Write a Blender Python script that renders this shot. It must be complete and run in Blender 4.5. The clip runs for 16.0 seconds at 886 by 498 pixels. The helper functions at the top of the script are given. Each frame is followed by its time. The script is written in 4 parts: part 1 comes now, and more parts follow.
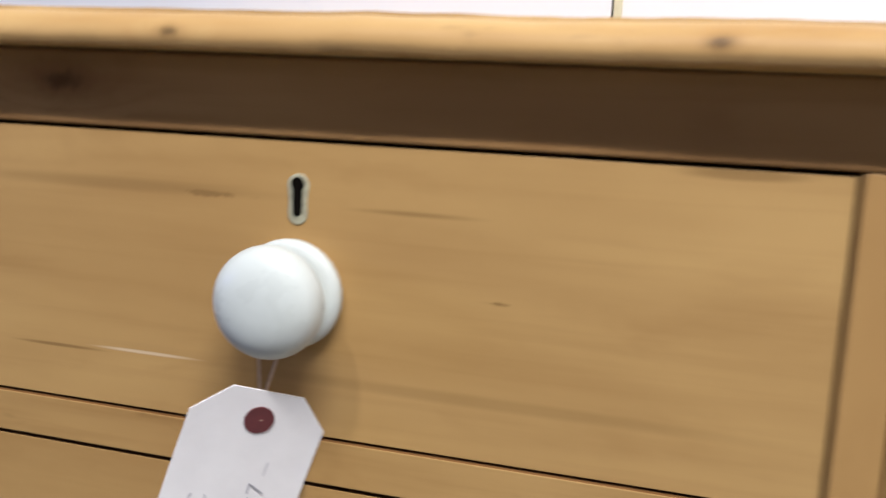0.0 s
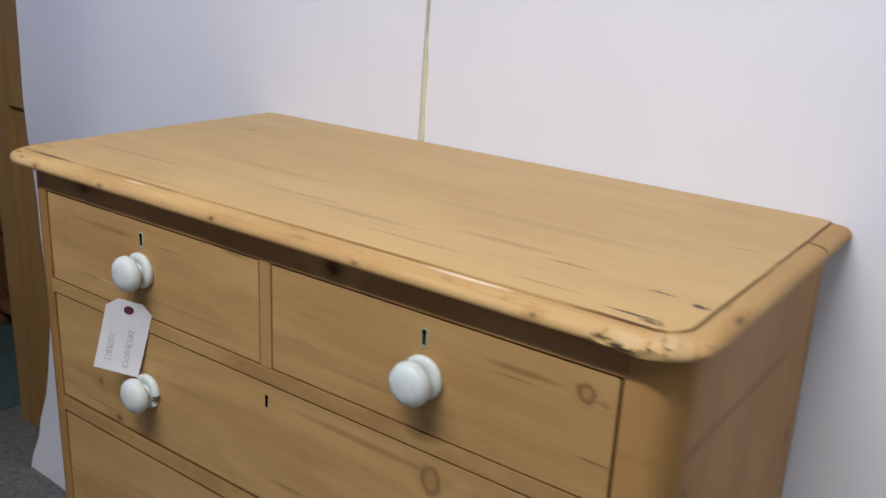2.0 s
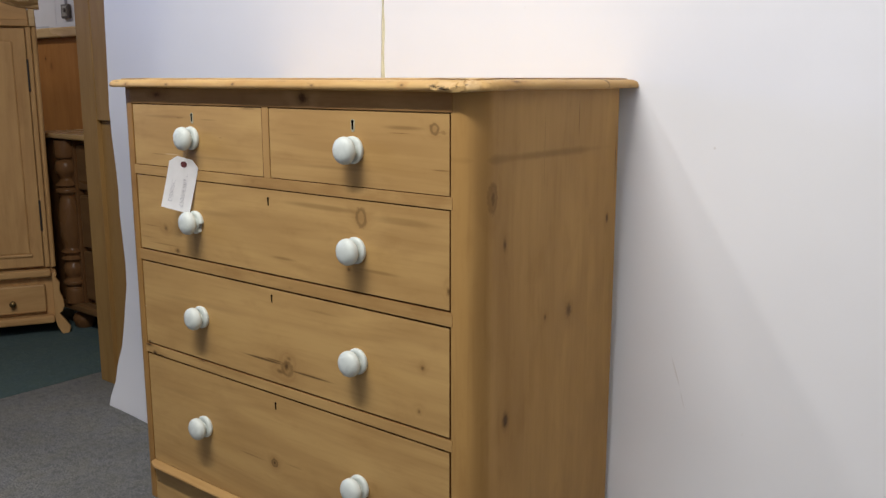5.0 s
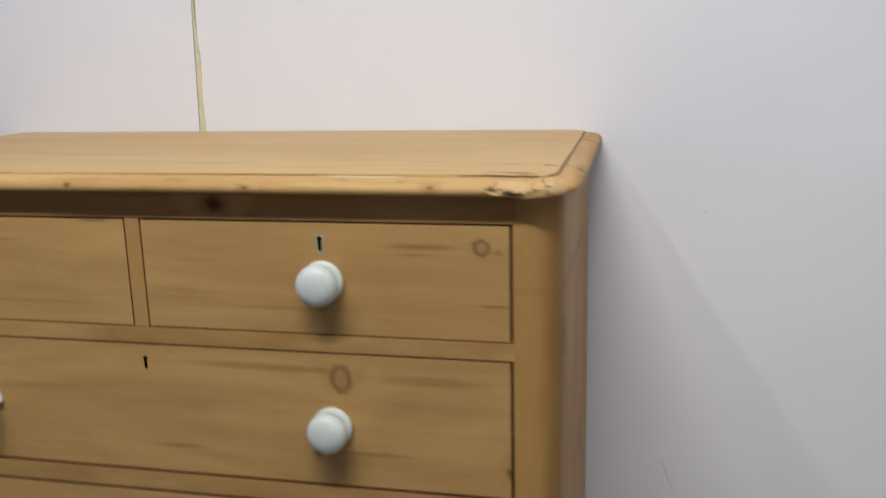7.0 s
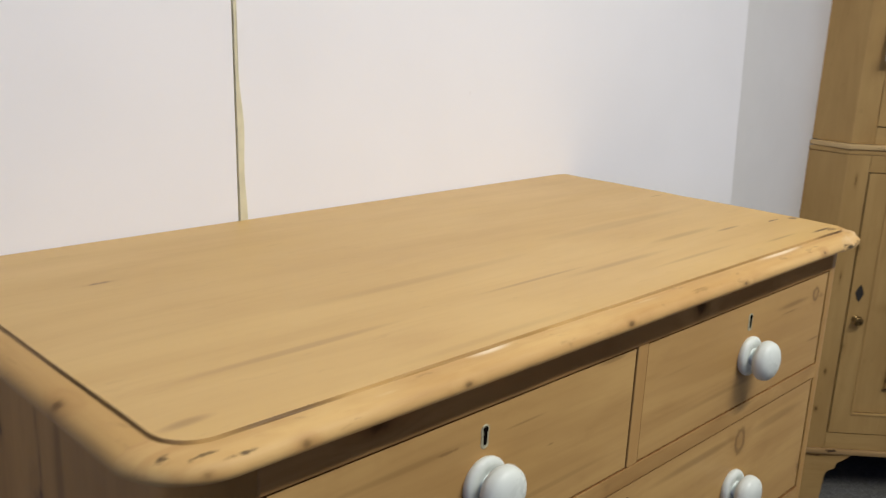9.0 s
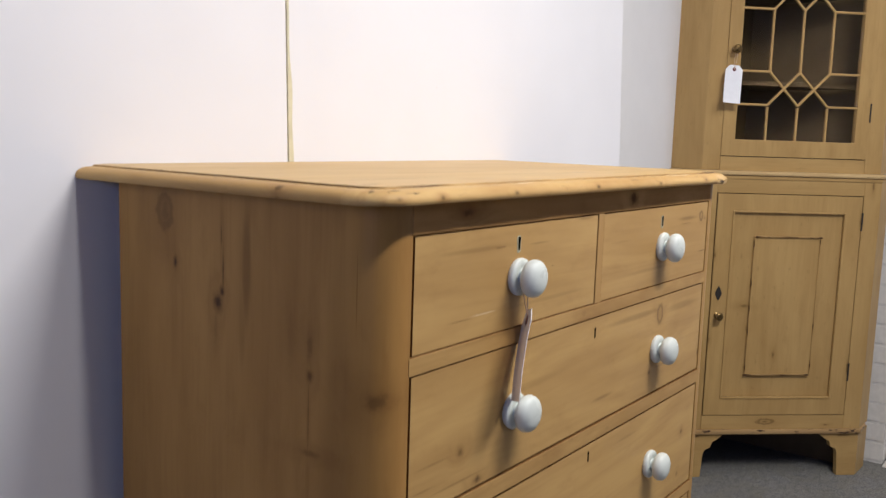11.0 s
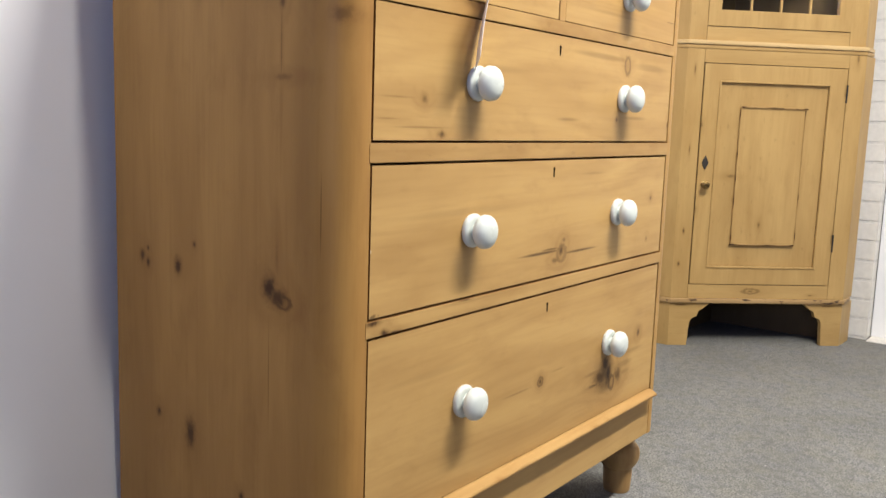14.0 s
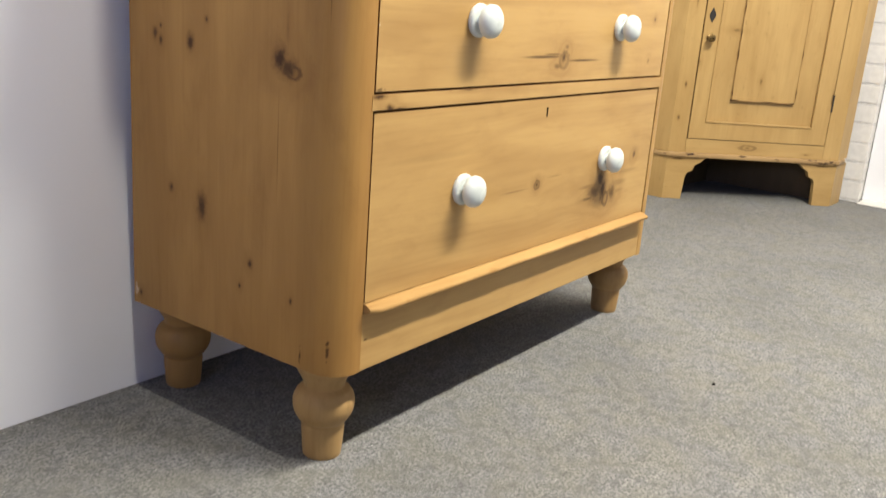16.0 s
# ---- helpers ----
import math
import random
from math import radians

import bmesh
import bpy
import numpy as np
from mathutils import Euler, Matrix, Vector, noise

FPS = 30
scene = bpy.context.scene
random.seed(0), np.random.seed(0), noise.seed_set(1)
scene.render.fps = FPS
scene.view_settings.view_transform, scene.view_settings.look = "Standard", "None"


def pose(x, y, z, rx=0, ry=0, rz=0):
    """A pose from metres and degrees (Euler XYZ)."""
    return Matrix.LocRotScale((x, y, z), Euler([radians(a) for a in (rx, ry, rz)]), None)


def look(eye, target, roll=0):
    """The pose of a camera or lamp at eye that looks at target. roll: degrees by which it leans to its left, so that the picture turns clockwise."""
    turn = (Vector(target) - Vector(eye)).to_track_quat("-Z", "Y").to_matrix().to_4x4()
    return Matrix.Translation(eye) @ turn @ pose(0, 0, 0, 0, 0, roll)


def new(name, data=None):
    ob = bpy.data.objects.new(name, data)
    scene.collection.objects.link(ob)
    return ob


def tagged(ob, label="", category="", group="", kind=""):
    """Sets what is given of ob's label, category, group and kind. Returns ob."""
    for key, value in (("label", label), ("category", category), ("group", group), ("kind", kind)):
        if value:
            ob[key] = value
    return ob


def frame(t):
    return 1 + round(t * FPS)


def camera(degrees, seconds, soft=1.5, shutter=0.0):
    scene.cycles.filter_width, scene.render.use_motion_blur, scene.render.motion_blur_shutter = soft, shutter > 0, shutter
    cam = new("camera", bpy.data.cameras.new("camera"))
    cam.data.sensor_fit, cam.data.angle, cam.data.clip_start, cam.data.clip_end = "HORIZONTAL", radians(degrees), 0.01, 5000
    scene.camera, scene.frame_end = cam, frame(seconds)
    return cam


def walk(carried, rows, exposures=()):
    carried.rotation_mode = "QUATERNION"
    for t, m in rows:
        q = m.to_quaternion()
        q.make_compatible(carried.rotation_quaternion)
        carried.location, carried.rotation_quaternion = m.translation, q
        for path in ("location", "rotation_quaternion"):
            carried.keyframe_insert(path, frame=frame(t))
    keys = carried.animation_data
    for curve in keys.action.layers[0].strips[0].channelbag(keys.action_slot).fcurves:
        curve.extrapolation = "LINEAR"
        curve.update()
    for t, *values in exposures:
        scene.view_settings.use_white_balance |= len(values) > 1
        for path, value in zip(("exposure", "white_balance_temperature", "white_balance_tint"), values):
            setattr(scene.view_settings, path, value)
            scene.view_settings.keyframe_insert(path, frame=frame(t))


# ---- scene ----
cam = camera(52.6, 16.0, 1.4, 0.36)
PATH = [
    (0, (0.386, -0.351, 1.094), (-0.158, 1.548, 0.78), 2.8),
    (0.5, (0.576, -0.443, 1.183), (-0.179, 1.338, 0.676), 0.8),
    (1, (0.728, -0.535, 1.266), (-0.099, 1.197, 0.704), 4.7),
    (1.5, (0.883, -0.655, 1.423), (-0.016, 1.026, 0.818), 5.9),
    (2, (1.179, -0.67, 1.415), (0.073, 0.88, 0.803), 2.9),
    (2.5, (1.409, -0.788, 1.377), (0.231, 0.743, 0.859), 0.3),
    (3, (1.594, -0.931, 1.284), (0.394, 0.611, 0.86), 0.6),
    (3.5, (1.725, -1.007, 1.207), (0.494, 0.523, 0.829), 0.9),
    (4, (1.787, -1.075, 1.145), (0.539, 0.447, 0.79), 0.1),
    (4.2, (1.801, -1.095, 1.13), (0.547, 0.423, 0.777), 0.1),
    (6.3, (1.593, -1.101, 1.157), (0.486, 0.489, 0.662), 0.4),
    (6.5, (1.435, -1.071, 1.216), (0.56, 0.663, 0.737), -0.5),
    (7, (1.035, -0.925, 1.267), (0.602, 0.976, 0.821), -1.5),
    (7.5, (0.604, -0.779, 1.341), (0.688, 1.167, 0.889), -1.0),
    (8, (0.24, -0.668, 1.382), (0.909, 1.154, 0.901), 0.0),
    (8.5, (-0.096, -0.491, 1.363), (1.063, 1.063, 0.871), 1.5),
    (8.7, (-0.183, -0.445, 1.39), (1.088, 1.005, 0.86), 2.1),
    (10.8, (-0.72, -0.548, 1.225), (0.893, 0.602, 0.949), 2.0),
    (11, (-0.745, -0.573, 1.187), (0.866, 0.583, 0.93), 1.9),
    (11.5, (-0.768, -0.613, 1.08), (0.821, 0.585, 0.888), 2.2),
    (12, (-0.766, -0.632, 0.995), (0.812, 0.587, 0.839), 2.9),
    (12.5, (-0.768, -0.651, 0.936), (0.817, 0.556, 0.765), 2.7),
    (13, (-0.782, -0.673, 0.874), (0.805, 0.522, 0.642), 2.4),
    (13.5, (-0.796, -0.693, 0.83), (0.797, 0.487, 0.565), 1.8),
    (14, (-0.817, -0.709, 0.786), (0.781, 0.459, 0.5), 2.0),
    (14.5, (-0.823, -0.719, 0.742), (0.774, 0.44, 0.416), 3.1),
    (15, (-0.837, -0.73, 0.709), (0.754, 0.421, 0.333), 4.0),
    (15.5, (-0.852, -0.743, 0.684), (0.73, 0.398, 0.24), 4.5),
    (16, (-0.878, -0.755, 0.664), (0.687, 0.365, 0.12), 4.4),
]
EXPOSURES = [(0.0, -0.06, 6000, 15), (0.5, -0.46, 5700, 17), (1.0, -0.80, 5650, 16), (1.5, -0.99, 5800, 15), (2.0, -0.68, 5850, 14), (2.5, -0.56, 5950, 14), (3.5, -0.44, 6200, 11), (4.2, -0.40, 6250, 11), (6.3, -0.12, 6250, 13), (6.5, -0.14, 6200, 12), (7.0, -0.70, 6150, 12),
             (7.5, -0.78, 6200, 12), (8.0, -0.96, 6350, 11), (8.5, -0.68, 6380, 10), (8.7, -0.63, 6380, 10), (10.8, -0.25, 6300, 14), (11.5, -0.12, 6350, 13), (12.5, 0.32, 6450, 12), (13.0, 0.72, 6500, 12), (13.5, 0.78, 6550, 11), (14.5, 0.80, 6650, 10), (16.0, 1.10, 6800, 9)]
walk(cam, [(t, look(eye, target, roll)) for t, eye, target, roll in PATH], EXPOSURES)

# ---- light ----
world = bpy.data.worlds.new("world")
scene.world = world
world.use_nodes = True
world.node_tree.nodes["Background"].inputs[0].default_value = (0.62, 0.72, 1.0, 1)
world.node_tree.nodes["Background"].inputs[1].default_value = 0.25


def area_lamp(name, m, sx, sy, watts, colour):
    data = bpy.data.lights.new(name, "AREA")
    data.shape, data.size, data.size_y, data.energy, data.color = "RECTANGLE", sx, sy, watts, colour
    ob = new(name, data)
    ob.matrix_world = m
    return ob


TUBE = (1.0, 0.965, 0.90)
area_lamp("unseen_ceiling_tube", pose(0.75, -1.02, 2.72), 1.0, 0.10, 65, TUBE)
area_lamp("ceiling_spot", pose(-0.09, -1.03, 2.72), 0.10, 0.20, 15, TUBE)
area_lamp("unseen_ceiling_tube", pose(2.2, -1.05, 2.70), 1.2, 0.10, 13.5, TUBE)
# two added fill lamps: far west furniture, then the front of the room
area_lamp("unseen_ceiling_tube", pose(-4.3, 0.4, 2.70), 1.2, 0.10, 34, TUBE)
area_lamp("unseen_ceiling_tube", pose(0.9, -4.2, 2.70), 1.2, 0.10, 6, TUBE)
# Unseen bluish fills, no window modelled; west beam narrowed to favour upper board.
area_lamp("cool_fill", look((-5.4, -1.9, 2.15), (-0.2, 0.4, 2.5)), 2.4, 1.0, 12.5, (0.385, 0.49, 1.0)).data.spread = radians(60)
area_lamp("cool_fill", look((2.2, -6.2, 1.8), (0.4, 0, 0.9)), 2.4, 1.6, 13, (0.48, 0.58, 1.0))


# ---- node helpers ----
class Nodes:
    def __init__(self, name):
        self.mat = bpy.data.materials.new(name)
        self.mat.use_nodes = True
        self.tree = self.mat.node_tree
        self.tree.nodes.clear()
        self.out = self.tree.nodes.new("ShaderNodeOutputMaterial")
        self.bsdf = self.tree.nodes.new("ShaderNodeBsdfPrincipled")
        self.tree.links.new(self.bsdf.outputs[0], self.out.inputs[0])

    def put(self, socket, value):
        if isinstance(value, bpy.types.NodeSocket):
            self.tree.links.new(value, socket)
        elif value is not None:
            socket.default_value = value

    def math(self, op, a, b=None, c=None):
        n = self.tree.nodes.new("ShaderNodeMath")
        n.operation = op
        for s, v in zip(n.inputs, (a, b, c)):
            self.put(s, v)
        return n.outputs[0]

    def vec(self, op, a, b=None):
        n = self.tree.nodes.new("ShaderNodeVectorMath")
        n.operation = op
        for s, v in zip(n.inputs, (a, b)):
            self.put(s, v)
        return n.outputs["Value"] if op in ("LENGTH", "DOT_PRODUCT") else n.outputs[0]

    def coord(self, which="Object"):
        return self.tree.nodes.new("ShaderNodeTexCoord").outputs[which]

    def rand(self):
        return self.tree.nodes.new("ShaderNodeObjectInfo").outputs["Random"]

    def noise(self, vector, scale, detail=3.0, rough=0.55, warp=0.0):
        n = self.tree.nodes.new("ShaderNodeTexNoise")
        self.put(n.inputs["Vector"], vector)
        n.inputs["Scale"].default_value, n.inputs["Detail"].default_value = scale, detail
        n.inputs["Roughness"].default_value, n.inputs["Distortion"].default_value = rough, warp
        return n.outputs[0]

    def ramp(self, value, a, b, lo=0.0, hi=1.0, smooth=True):
        n = self.tree.nodes.new("ShaderNodeMapRange")
        n.interpolation_type = "SMOOTHSTEP" if smooth else "LINEAR"
        self.put(n.inputs[0], value)
        for s, v in zip(n.inputs[1:5], (a, b, lo, hi)):
            self.put(s, v)
        return n.outputs[0]

    def mix(self, f, a, b, mode="MIX"):
        n = self.tree.nodes.new("ShaderNodeMix")
        n.data_type, n.blend_type = "RGBA", mode
        self.put(n.inputs[0], f)
        for s, v in ((n.inputs[6], a), (n.inputs[7], b)):
            self.put(s, (*v, 1) if isinstance(v, tuple) and len(v) == 3 else v)
        return n.outputs[2]

    def bump(self, height, strength, distance):
        n = self.tree.nodes.new("ShaderNodeBump")
        n.inputs["Strength"].default_value, n.inputs["Distance"].default_value = strength, distance
        self.put(n.inputs["Height"], height)
        self.put(self.bsdf.inputs["Normal"], n.outputs[0])

    def finish(self, colour, rough=0.5, metal=0.0, spec=0.5):
        self.put(self.bsdf.inputs["Base Color"], (*colour, 1) if isinstance(colour, tuple) and len(colour) == 3 else colour)
        self.put(self.bsdf.inputs["Roughness"], rough)
        self.put(self.bsdf.inputs["Metallic"], metal)
        self.put(self.bsdf.inputs["Specular IOR Level"], spec)
        return self.mat


def wood(name, along="x", knots=(), streaks=(), tone=(0.515, 0.326, 0.122), deep=(0.250, 0.124, 0.038), dark=(0.048, 0.019, 0.007),
         rings=1.0, rough=0.46, wear=0.0, flat=None, stripe=22.0, spec=0.18, figure=1.0):
    """Stripped, waxed pine. along: the axis of the grain; knots: (x, y, z, radius along, radius across, strength, ring);
    streaks: (x, y, z, half length, half width, strength, pale)."""
    w = Nodes(name)
    p = w.coord()
    shift = w.math("MULTIPLY", w.rand(), 23.0)
    comb = w.tree.nodes.new("ShaderNodeCombineXYZ")
    for s in comb.inputs:
        w.put(s, shift)
    q = w.vec("ADD", p, comb.outputs[0])
    ax = "xyz".index(along)
    stretch = lambda a, b: tuple(a if i == ax else b for i in range(3))
    near = lambda a, b: tuple(0.0 if "xyz"[i] == flat else (a if i == ax else b) for i in range(3))
    low = w.noise(w.vec("MULTIPLY", q, stretch(0.9, 5.0)), 1.0, 2.0, 0.5)
    fine = w.noise(w.vec("MULTIPLY", q, stretch(6.0, 130.0)), 1.0, 3.0, 0.6)
    mid = w.noise(w.vec("MULTIPLY", q, stretch(1.6, stripe)), 1.0, 2.0, 0.55, 0.4)
    patch = w.noise(w.vec("MULTIPLY", q, stretch(2.2, 5.5)), 1.0, 3.0, 0.6)
    wobble = w.noise(w.vec("MULTIPLY", q, (62.0, 62.0, 62.0)), 1.0, 3.0)
    field, halo, black, rim = None, None, None, None
    grit = w.noise(w.vec("MULTIPLY", p, (170.0, 170.0, 170.0)), 1.0, 3.0) if knots or streaks else None
    rough_edge = w.math("ADD", w.math("MULTIPLY", w.math("SUBTRACT", wobble, 0.5), 0.75), w.math("MULTIPLY", w.math("SUBTRACT", grit, 0.5), 0.7)) if grit else None
    most = lambda a, b: b if a is None else w.math("MAXIMUM", a, b)
    for kx, ky, kz, ra, rc, strength, ring in knots:
        d = w.vec("MULTIPLY", w.vec("SUBTRACT", p, (kx, ky, kz)), near(1 / ra, 1 / rc))
        d = w.math("ADD", w.vec("LENGTH", d), rough_edge)
        bend = w.ramp(d, 0.6, 4.0, 1.0, 0.0)
        field = bend if field is None else w.math("ADD", field, bend)
        if ring:
            black = most(black, w.ramp(w.math("ABSOLUTE", w.math("SUBTRACT", d, 0.9)), 0.05, 0.48, 0.70 * strength, 0.0))
            halo = most(halo, w.ramp(d, 0.3, 1.3, 0.30 * strength, 0.0))
        else:
            halo = most(halo, w.ramp(d, 0.3, 1.6, 0.75 * strength, 0.0))
            black = most(black, w.ramp(d, 0.15, 0.92, 0.92 * strength, 0.0))
    for sx, sy, sz, hl, hw, strength, pale in streaks:
        d = w.vec("MULTIPLY", w.vec("SUBTRACT", p, (sx, sy, sz)), near(1 / hl, 1 / hw))
        rag = w.math("MULTIPLY", w.math("SUBTRACT", mid, 0.5), 1.6) if max(hl, hw) > 0.017 else w.math("MULTIPLY", w.math("SUBTRACT", grit, 0.5), 2.8)
        m = w.ramp(w.math("ADD", w.vec("LENGTH", d), rag), 0.25, 1.2, strength, 0.0)
        if pale:
            rim = most(rim, m)
        elif strength < 0.5:
            halo = most(halo, w.math("MULTIPLY", m, 1.5))
        else:
            black = most(black, m)
    sep = w.tree.nodes.new("ShaderNodeSeparateXYZ")
    w.put(sep.inputs[0], q)
    across = w.math("ADD", sep.outputs["z" == along and 1 or 2], w.math("MULTIPLY", sep.outputs[0 if along != "x" else 1], 0.85))
    phase = w.math("ADD", w.math("MULTIPLY", across, 55.0), w.math("MULTIPLY", low, 40.0))
    phase = w.math("ADD", phase, w.math("MULTIPLY", mid, 5.0))
    if field is not None:
        phase = w.math("ADD", phase, w.math("MULTIPLY", field, 3.5))
    ring_v = w.math("POWER", w.math("ADD", w.math("MULTIPLY", w.math("SINE", phase), 0.5), 0.5), 2.2)
    cloud = w.noise(w.vec("MULTIPLY", q, stretch(3.2, 13.0)), 1.0, 4.0, 0.55, 0.5)
    blot = w.noise(w.vec("MULTIPLY", q, stretch(9.0, 22.0)), 1.0, 4.0, 0.65, 0.3)
    c = w.mix(w.ramp(cloud, 0.36, 0.68, 0.0, 0.48 * figure), tone, w.mix(0.50, tone, deep))
    c = w.mix(w.math("MULTIPLY", ring_v, 0.17 * rings), c, deep)
    lines = w.math("ADD", w.math("MULTIPLY", across, 430.0), w.math("ADD", w.math("MULTIPLY", low, 95.0), w.math("MULTIPLY", mid, 9.0)))
    if field is not None:
        lines = w.math("ADD", lines, w.math("MULTIPLY", field, 9.0))
    lines = w.math("POWER", w.math("ADD", w.math("MULTIPLY", w.math("SINE", lines), 0.5), 0.5), 3.0)
    lines = w.math("MULTIPLY", lines, w.ramp(cloud, 0.36, 0.62, 0.25, 1.0))
    c = w.mix(w.math("MULTIPLY", lines, 0.08 * rings), c, deep)
    c = w.mix(w.ramp(mid, 0.52, 0.78, 0.0, 0.18 * rings), c, deep)
    c = w.mix(w.ramp(fine, 0.45, 0.80, 0.0, 0.17 * figure), c, deep)
    c = w.mix(w.ramp(blot, 0.50, 0.74, 0.0, 0.20 * figure), c, deep)
    feather = w.noise(w.vec("MULTIPLY", q, stretch(1.3, 11.0)), 1.0, 3.0, 0.5, 1.3)
    c = w.mix(w.ramp(feather, 0.45, 0.66, 0.0, 0.16 * figure), c, deep)
    c = w.mix(w.ramp(patch, 0.40, 0.72, 0.0, 0.18), c, tuple(t * f for t, f in zip(tone, (0.80, 0.72, 0.62))))
    c = w.mix(w.ramp(patch, 0.18, 0.42, 0.26, 0.0), c, tuple(min(1, 1.16 * t) for t in tone))
    if field is not None:
        c = w.mix(w.math("MULTIPLY", w.math("MINIMUM", field, 1.0), 0.24), c, deep)
    if wear:
        spots = w.noise(w.vec("MULTIPLY", q, stretch(30.0, 95.0)), 1.0, 2.0, 0.5)
        c = w.mix(w.ramp(spots, 0.66 - 0.08 * wear, 0.76 - 0.08 * wear, 0.0, wear), c, dark)
    if halo is not None:
        c = w.mix(w.math("MINIMUM", halo, 1.0), c, tuple(0.45 * v + 0.10 * t for v, t in zip(deep, tone)))
    if rim is not None:
        c = w.mix(rim, c, (0.82, 0.69, 0.50))
    if black is not None:
        c = w.mix(black, c, dark)
    w.bump(w.math("ADD", w.math("MULTIPLY", fine, 0.5), w.math("MULTIPLY", mid, 0.5)), 0.10, 0.0010)
    r = w.math("ADD", rough - 0.08, w.math("MULTIPLY", patch, 0.18))
    return w.finish(c, r, 0.0, spec)


def plain(name, colour, rough=0.5, metal=0.0, scale=30.0, amount=0.12, bump=0.0, spec=0.5):
    w = Nodes(name)
    p = w.coord()
    n = w.math("ADD", w.math("MULTIPLY", w.noise(p, scale, 4.0), 0.6), w.math("MULTIPLY", w.noise(p, scale * 0.13, 2.0), 0.4))
    c = w.mix(w.ramp(n, 0.3, 0.7), tuple(v * (1 - amount) for v in colour), tuple(min(1, v * (1 + amount)) for v in colour))
    if bump:
        w.bump(n, 0.4, bump)
    return w.finish(c, w.ramp(n, 0.3, 0.7, rough - 0.06, rough + 0.06), metal, spec)


def carpet_material(name, light, deep):
    w = Nodes(name)
    p = w.coord()
    speck = w.noise(p, 210.0, 3.0, 0.7)
    fibre = w.noise(w.vec("MULTIPLY", p, (1, 1.6, 1)), 330.0, 2.0, 0.6)
    clump = w.noise(p, 46.0, 3.0, 0.65)
    wide = w.noise(p, 2.4, 3.0, 0.6)
    mottle = w.noise(p, 14.0, 4.0, 0.6)
    mean = tuple(0.5 * (a + b) for a, b in zip(light, deep))
    c = w.mix(w.ramp(speck, 0.34, 0.64), deep, light)
    c = w.mix(w.ramp(clump, 0.42, 0.68, 0.0, 0.60), c, deep)
    c = w.mix(w.ramp(fibre, 0.58, 0.75, 0.0, 0.30), c, tuple(min(1, 1.3 * v) for v in light))
    c = w.mix(w.ramp(mottle, 0.46, 0.66, 0.0, 0.30), c, tuple(a * f for a, f in zip(mean, (1.02, 0.97, 0.86))))
    c = w.mix(w.ramp(wide, 0.40, 0.70, 0.0, 0.30), c, deep)
    patchy = w.noise(p, 6.5, 5.0, 0.7)
    c = w.mix(w.ramp(patchy, 0.45, 0.68, 0.0, 0.28), c, tuple(0.75 * v for v in mean))
    tint = w.noise(p, 11.0, 4.0, 0.65)
    c = w.mix(1.0, c, w.mix(w.ramp(tint, 0.32, 0.68), (0.975, 0.985, 1.015), (1.01, 1.005, 0.945)), "MULTIPLY")
    white = w.noise(p, 120.0, 1.0, 0.5)
    c = w.mix(w.ramp(white, 0.74, 0.80, 0.0, 0.55), c, tuple(min(1, 2.0 * v) for v in light))
    w.bump(w.math("ADD", speck, w.math("MULTIPLY", fibre, 0.6)), 0.6, 0.004)
    return w.finish(c, 0.95, 0.0, 0.15)


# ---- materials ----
# drawer and rail edges: gap shade put into a darker pine tone
GAP_SHADE_EDGE = wood("gap_shaded_pine", "x", tone=(0.200, 0.098, 0.034), deep=(0.10, 0.045, 0.015), rough=0.9, spec=0.02)
WOOD_RAIL = wood("pine_rail", "x", wear=0.12, rings=1.9, figure=1.7)
WOOD_UPRIGHT = wood("pine_upright", "z", tone=(0.47, 0.285, 0.104))
WOOD_TURNED = wood("pine_turned", "z", tone=(0.42, 0.265, 0.108), deep=(0.21, 0.108, 0.036), wear=0.15, rings=1.2, stripe=40.0)
# rear feet: the same turned pine in a darker, redder tone
WOOD_TURNED_DARK = wood("pine_turned_rear", "z", tone=(0.36, 0.205, 0.072), deep=(0.20, 0.10, 0.03), rings=0.8, stripe=40.0)
PORCELAIN = plain("white_porcelain", (0.60, 0.64, 0.60), 0.28, 0.0, 40, 0.05, 0.0, 0.26)
BRASS = plain("worn_brass", (0.36, 0.34, 0.23), 0.6, 0.0, 300, 0.25)
BRASS_DARK = plain("dark_brass", (0.20, 0.13, 0.05), 0.30, 0.9, 200, 0.3)
IRON = plain("dark_iron", (0.030, 0.026, 0.022), 0.6, 0.3, 120, 0.3)
VOID = plain("keyhole_dark", (0.006, 0.005, 0.004), 0.9, spec=0.0)
SWITCH = plain("brown_bakelite", (0.095, 0.078, 0.066), 0.5, 0.0, 90, 0.2)
SWITCH_PLATE = plain("dull_plate", (0.30, 0.275, 0.24), 0.5, 0.0, 90, 0.2)
CARD = plain("tag_card", (0.86, 0.85, 0.84), 0.75, 0.0, 60, 0.035, 0.0002)
CARD_WHITE = plain("tag_card_white", (0.86, 0.87, 0.88), 0.7, 0.0, 60, 0.03)
MAROON = plain("maroon_paper", (0.125, 0.030, 0.032), 0.7, 0.0, 150, 0.2)
STRING = plain("cotton_string", (0.56, 0.42, 0.30), 0.9, 0.0, 400, 0.2, 0.0003)
INK = plain("grey_ink", (0.44, 0.44, 0.47), 0.8, 0.0, 500, 0.3)
CARPET = carpet_material("grey_carpet", (0.288, 0.286, 0.275), (0.098, 0.098, 0.096))
CARPET_TEAL = carpet_material("teal_carpet", (0.11, 0.155, 0.155), (0.065, 0.10, 0.102))
WALL_WHITE = plain("white_emulsion", (0.80, 0.80, 0.80), 0.75, 0.0, 9, 0.02, 0.0006)
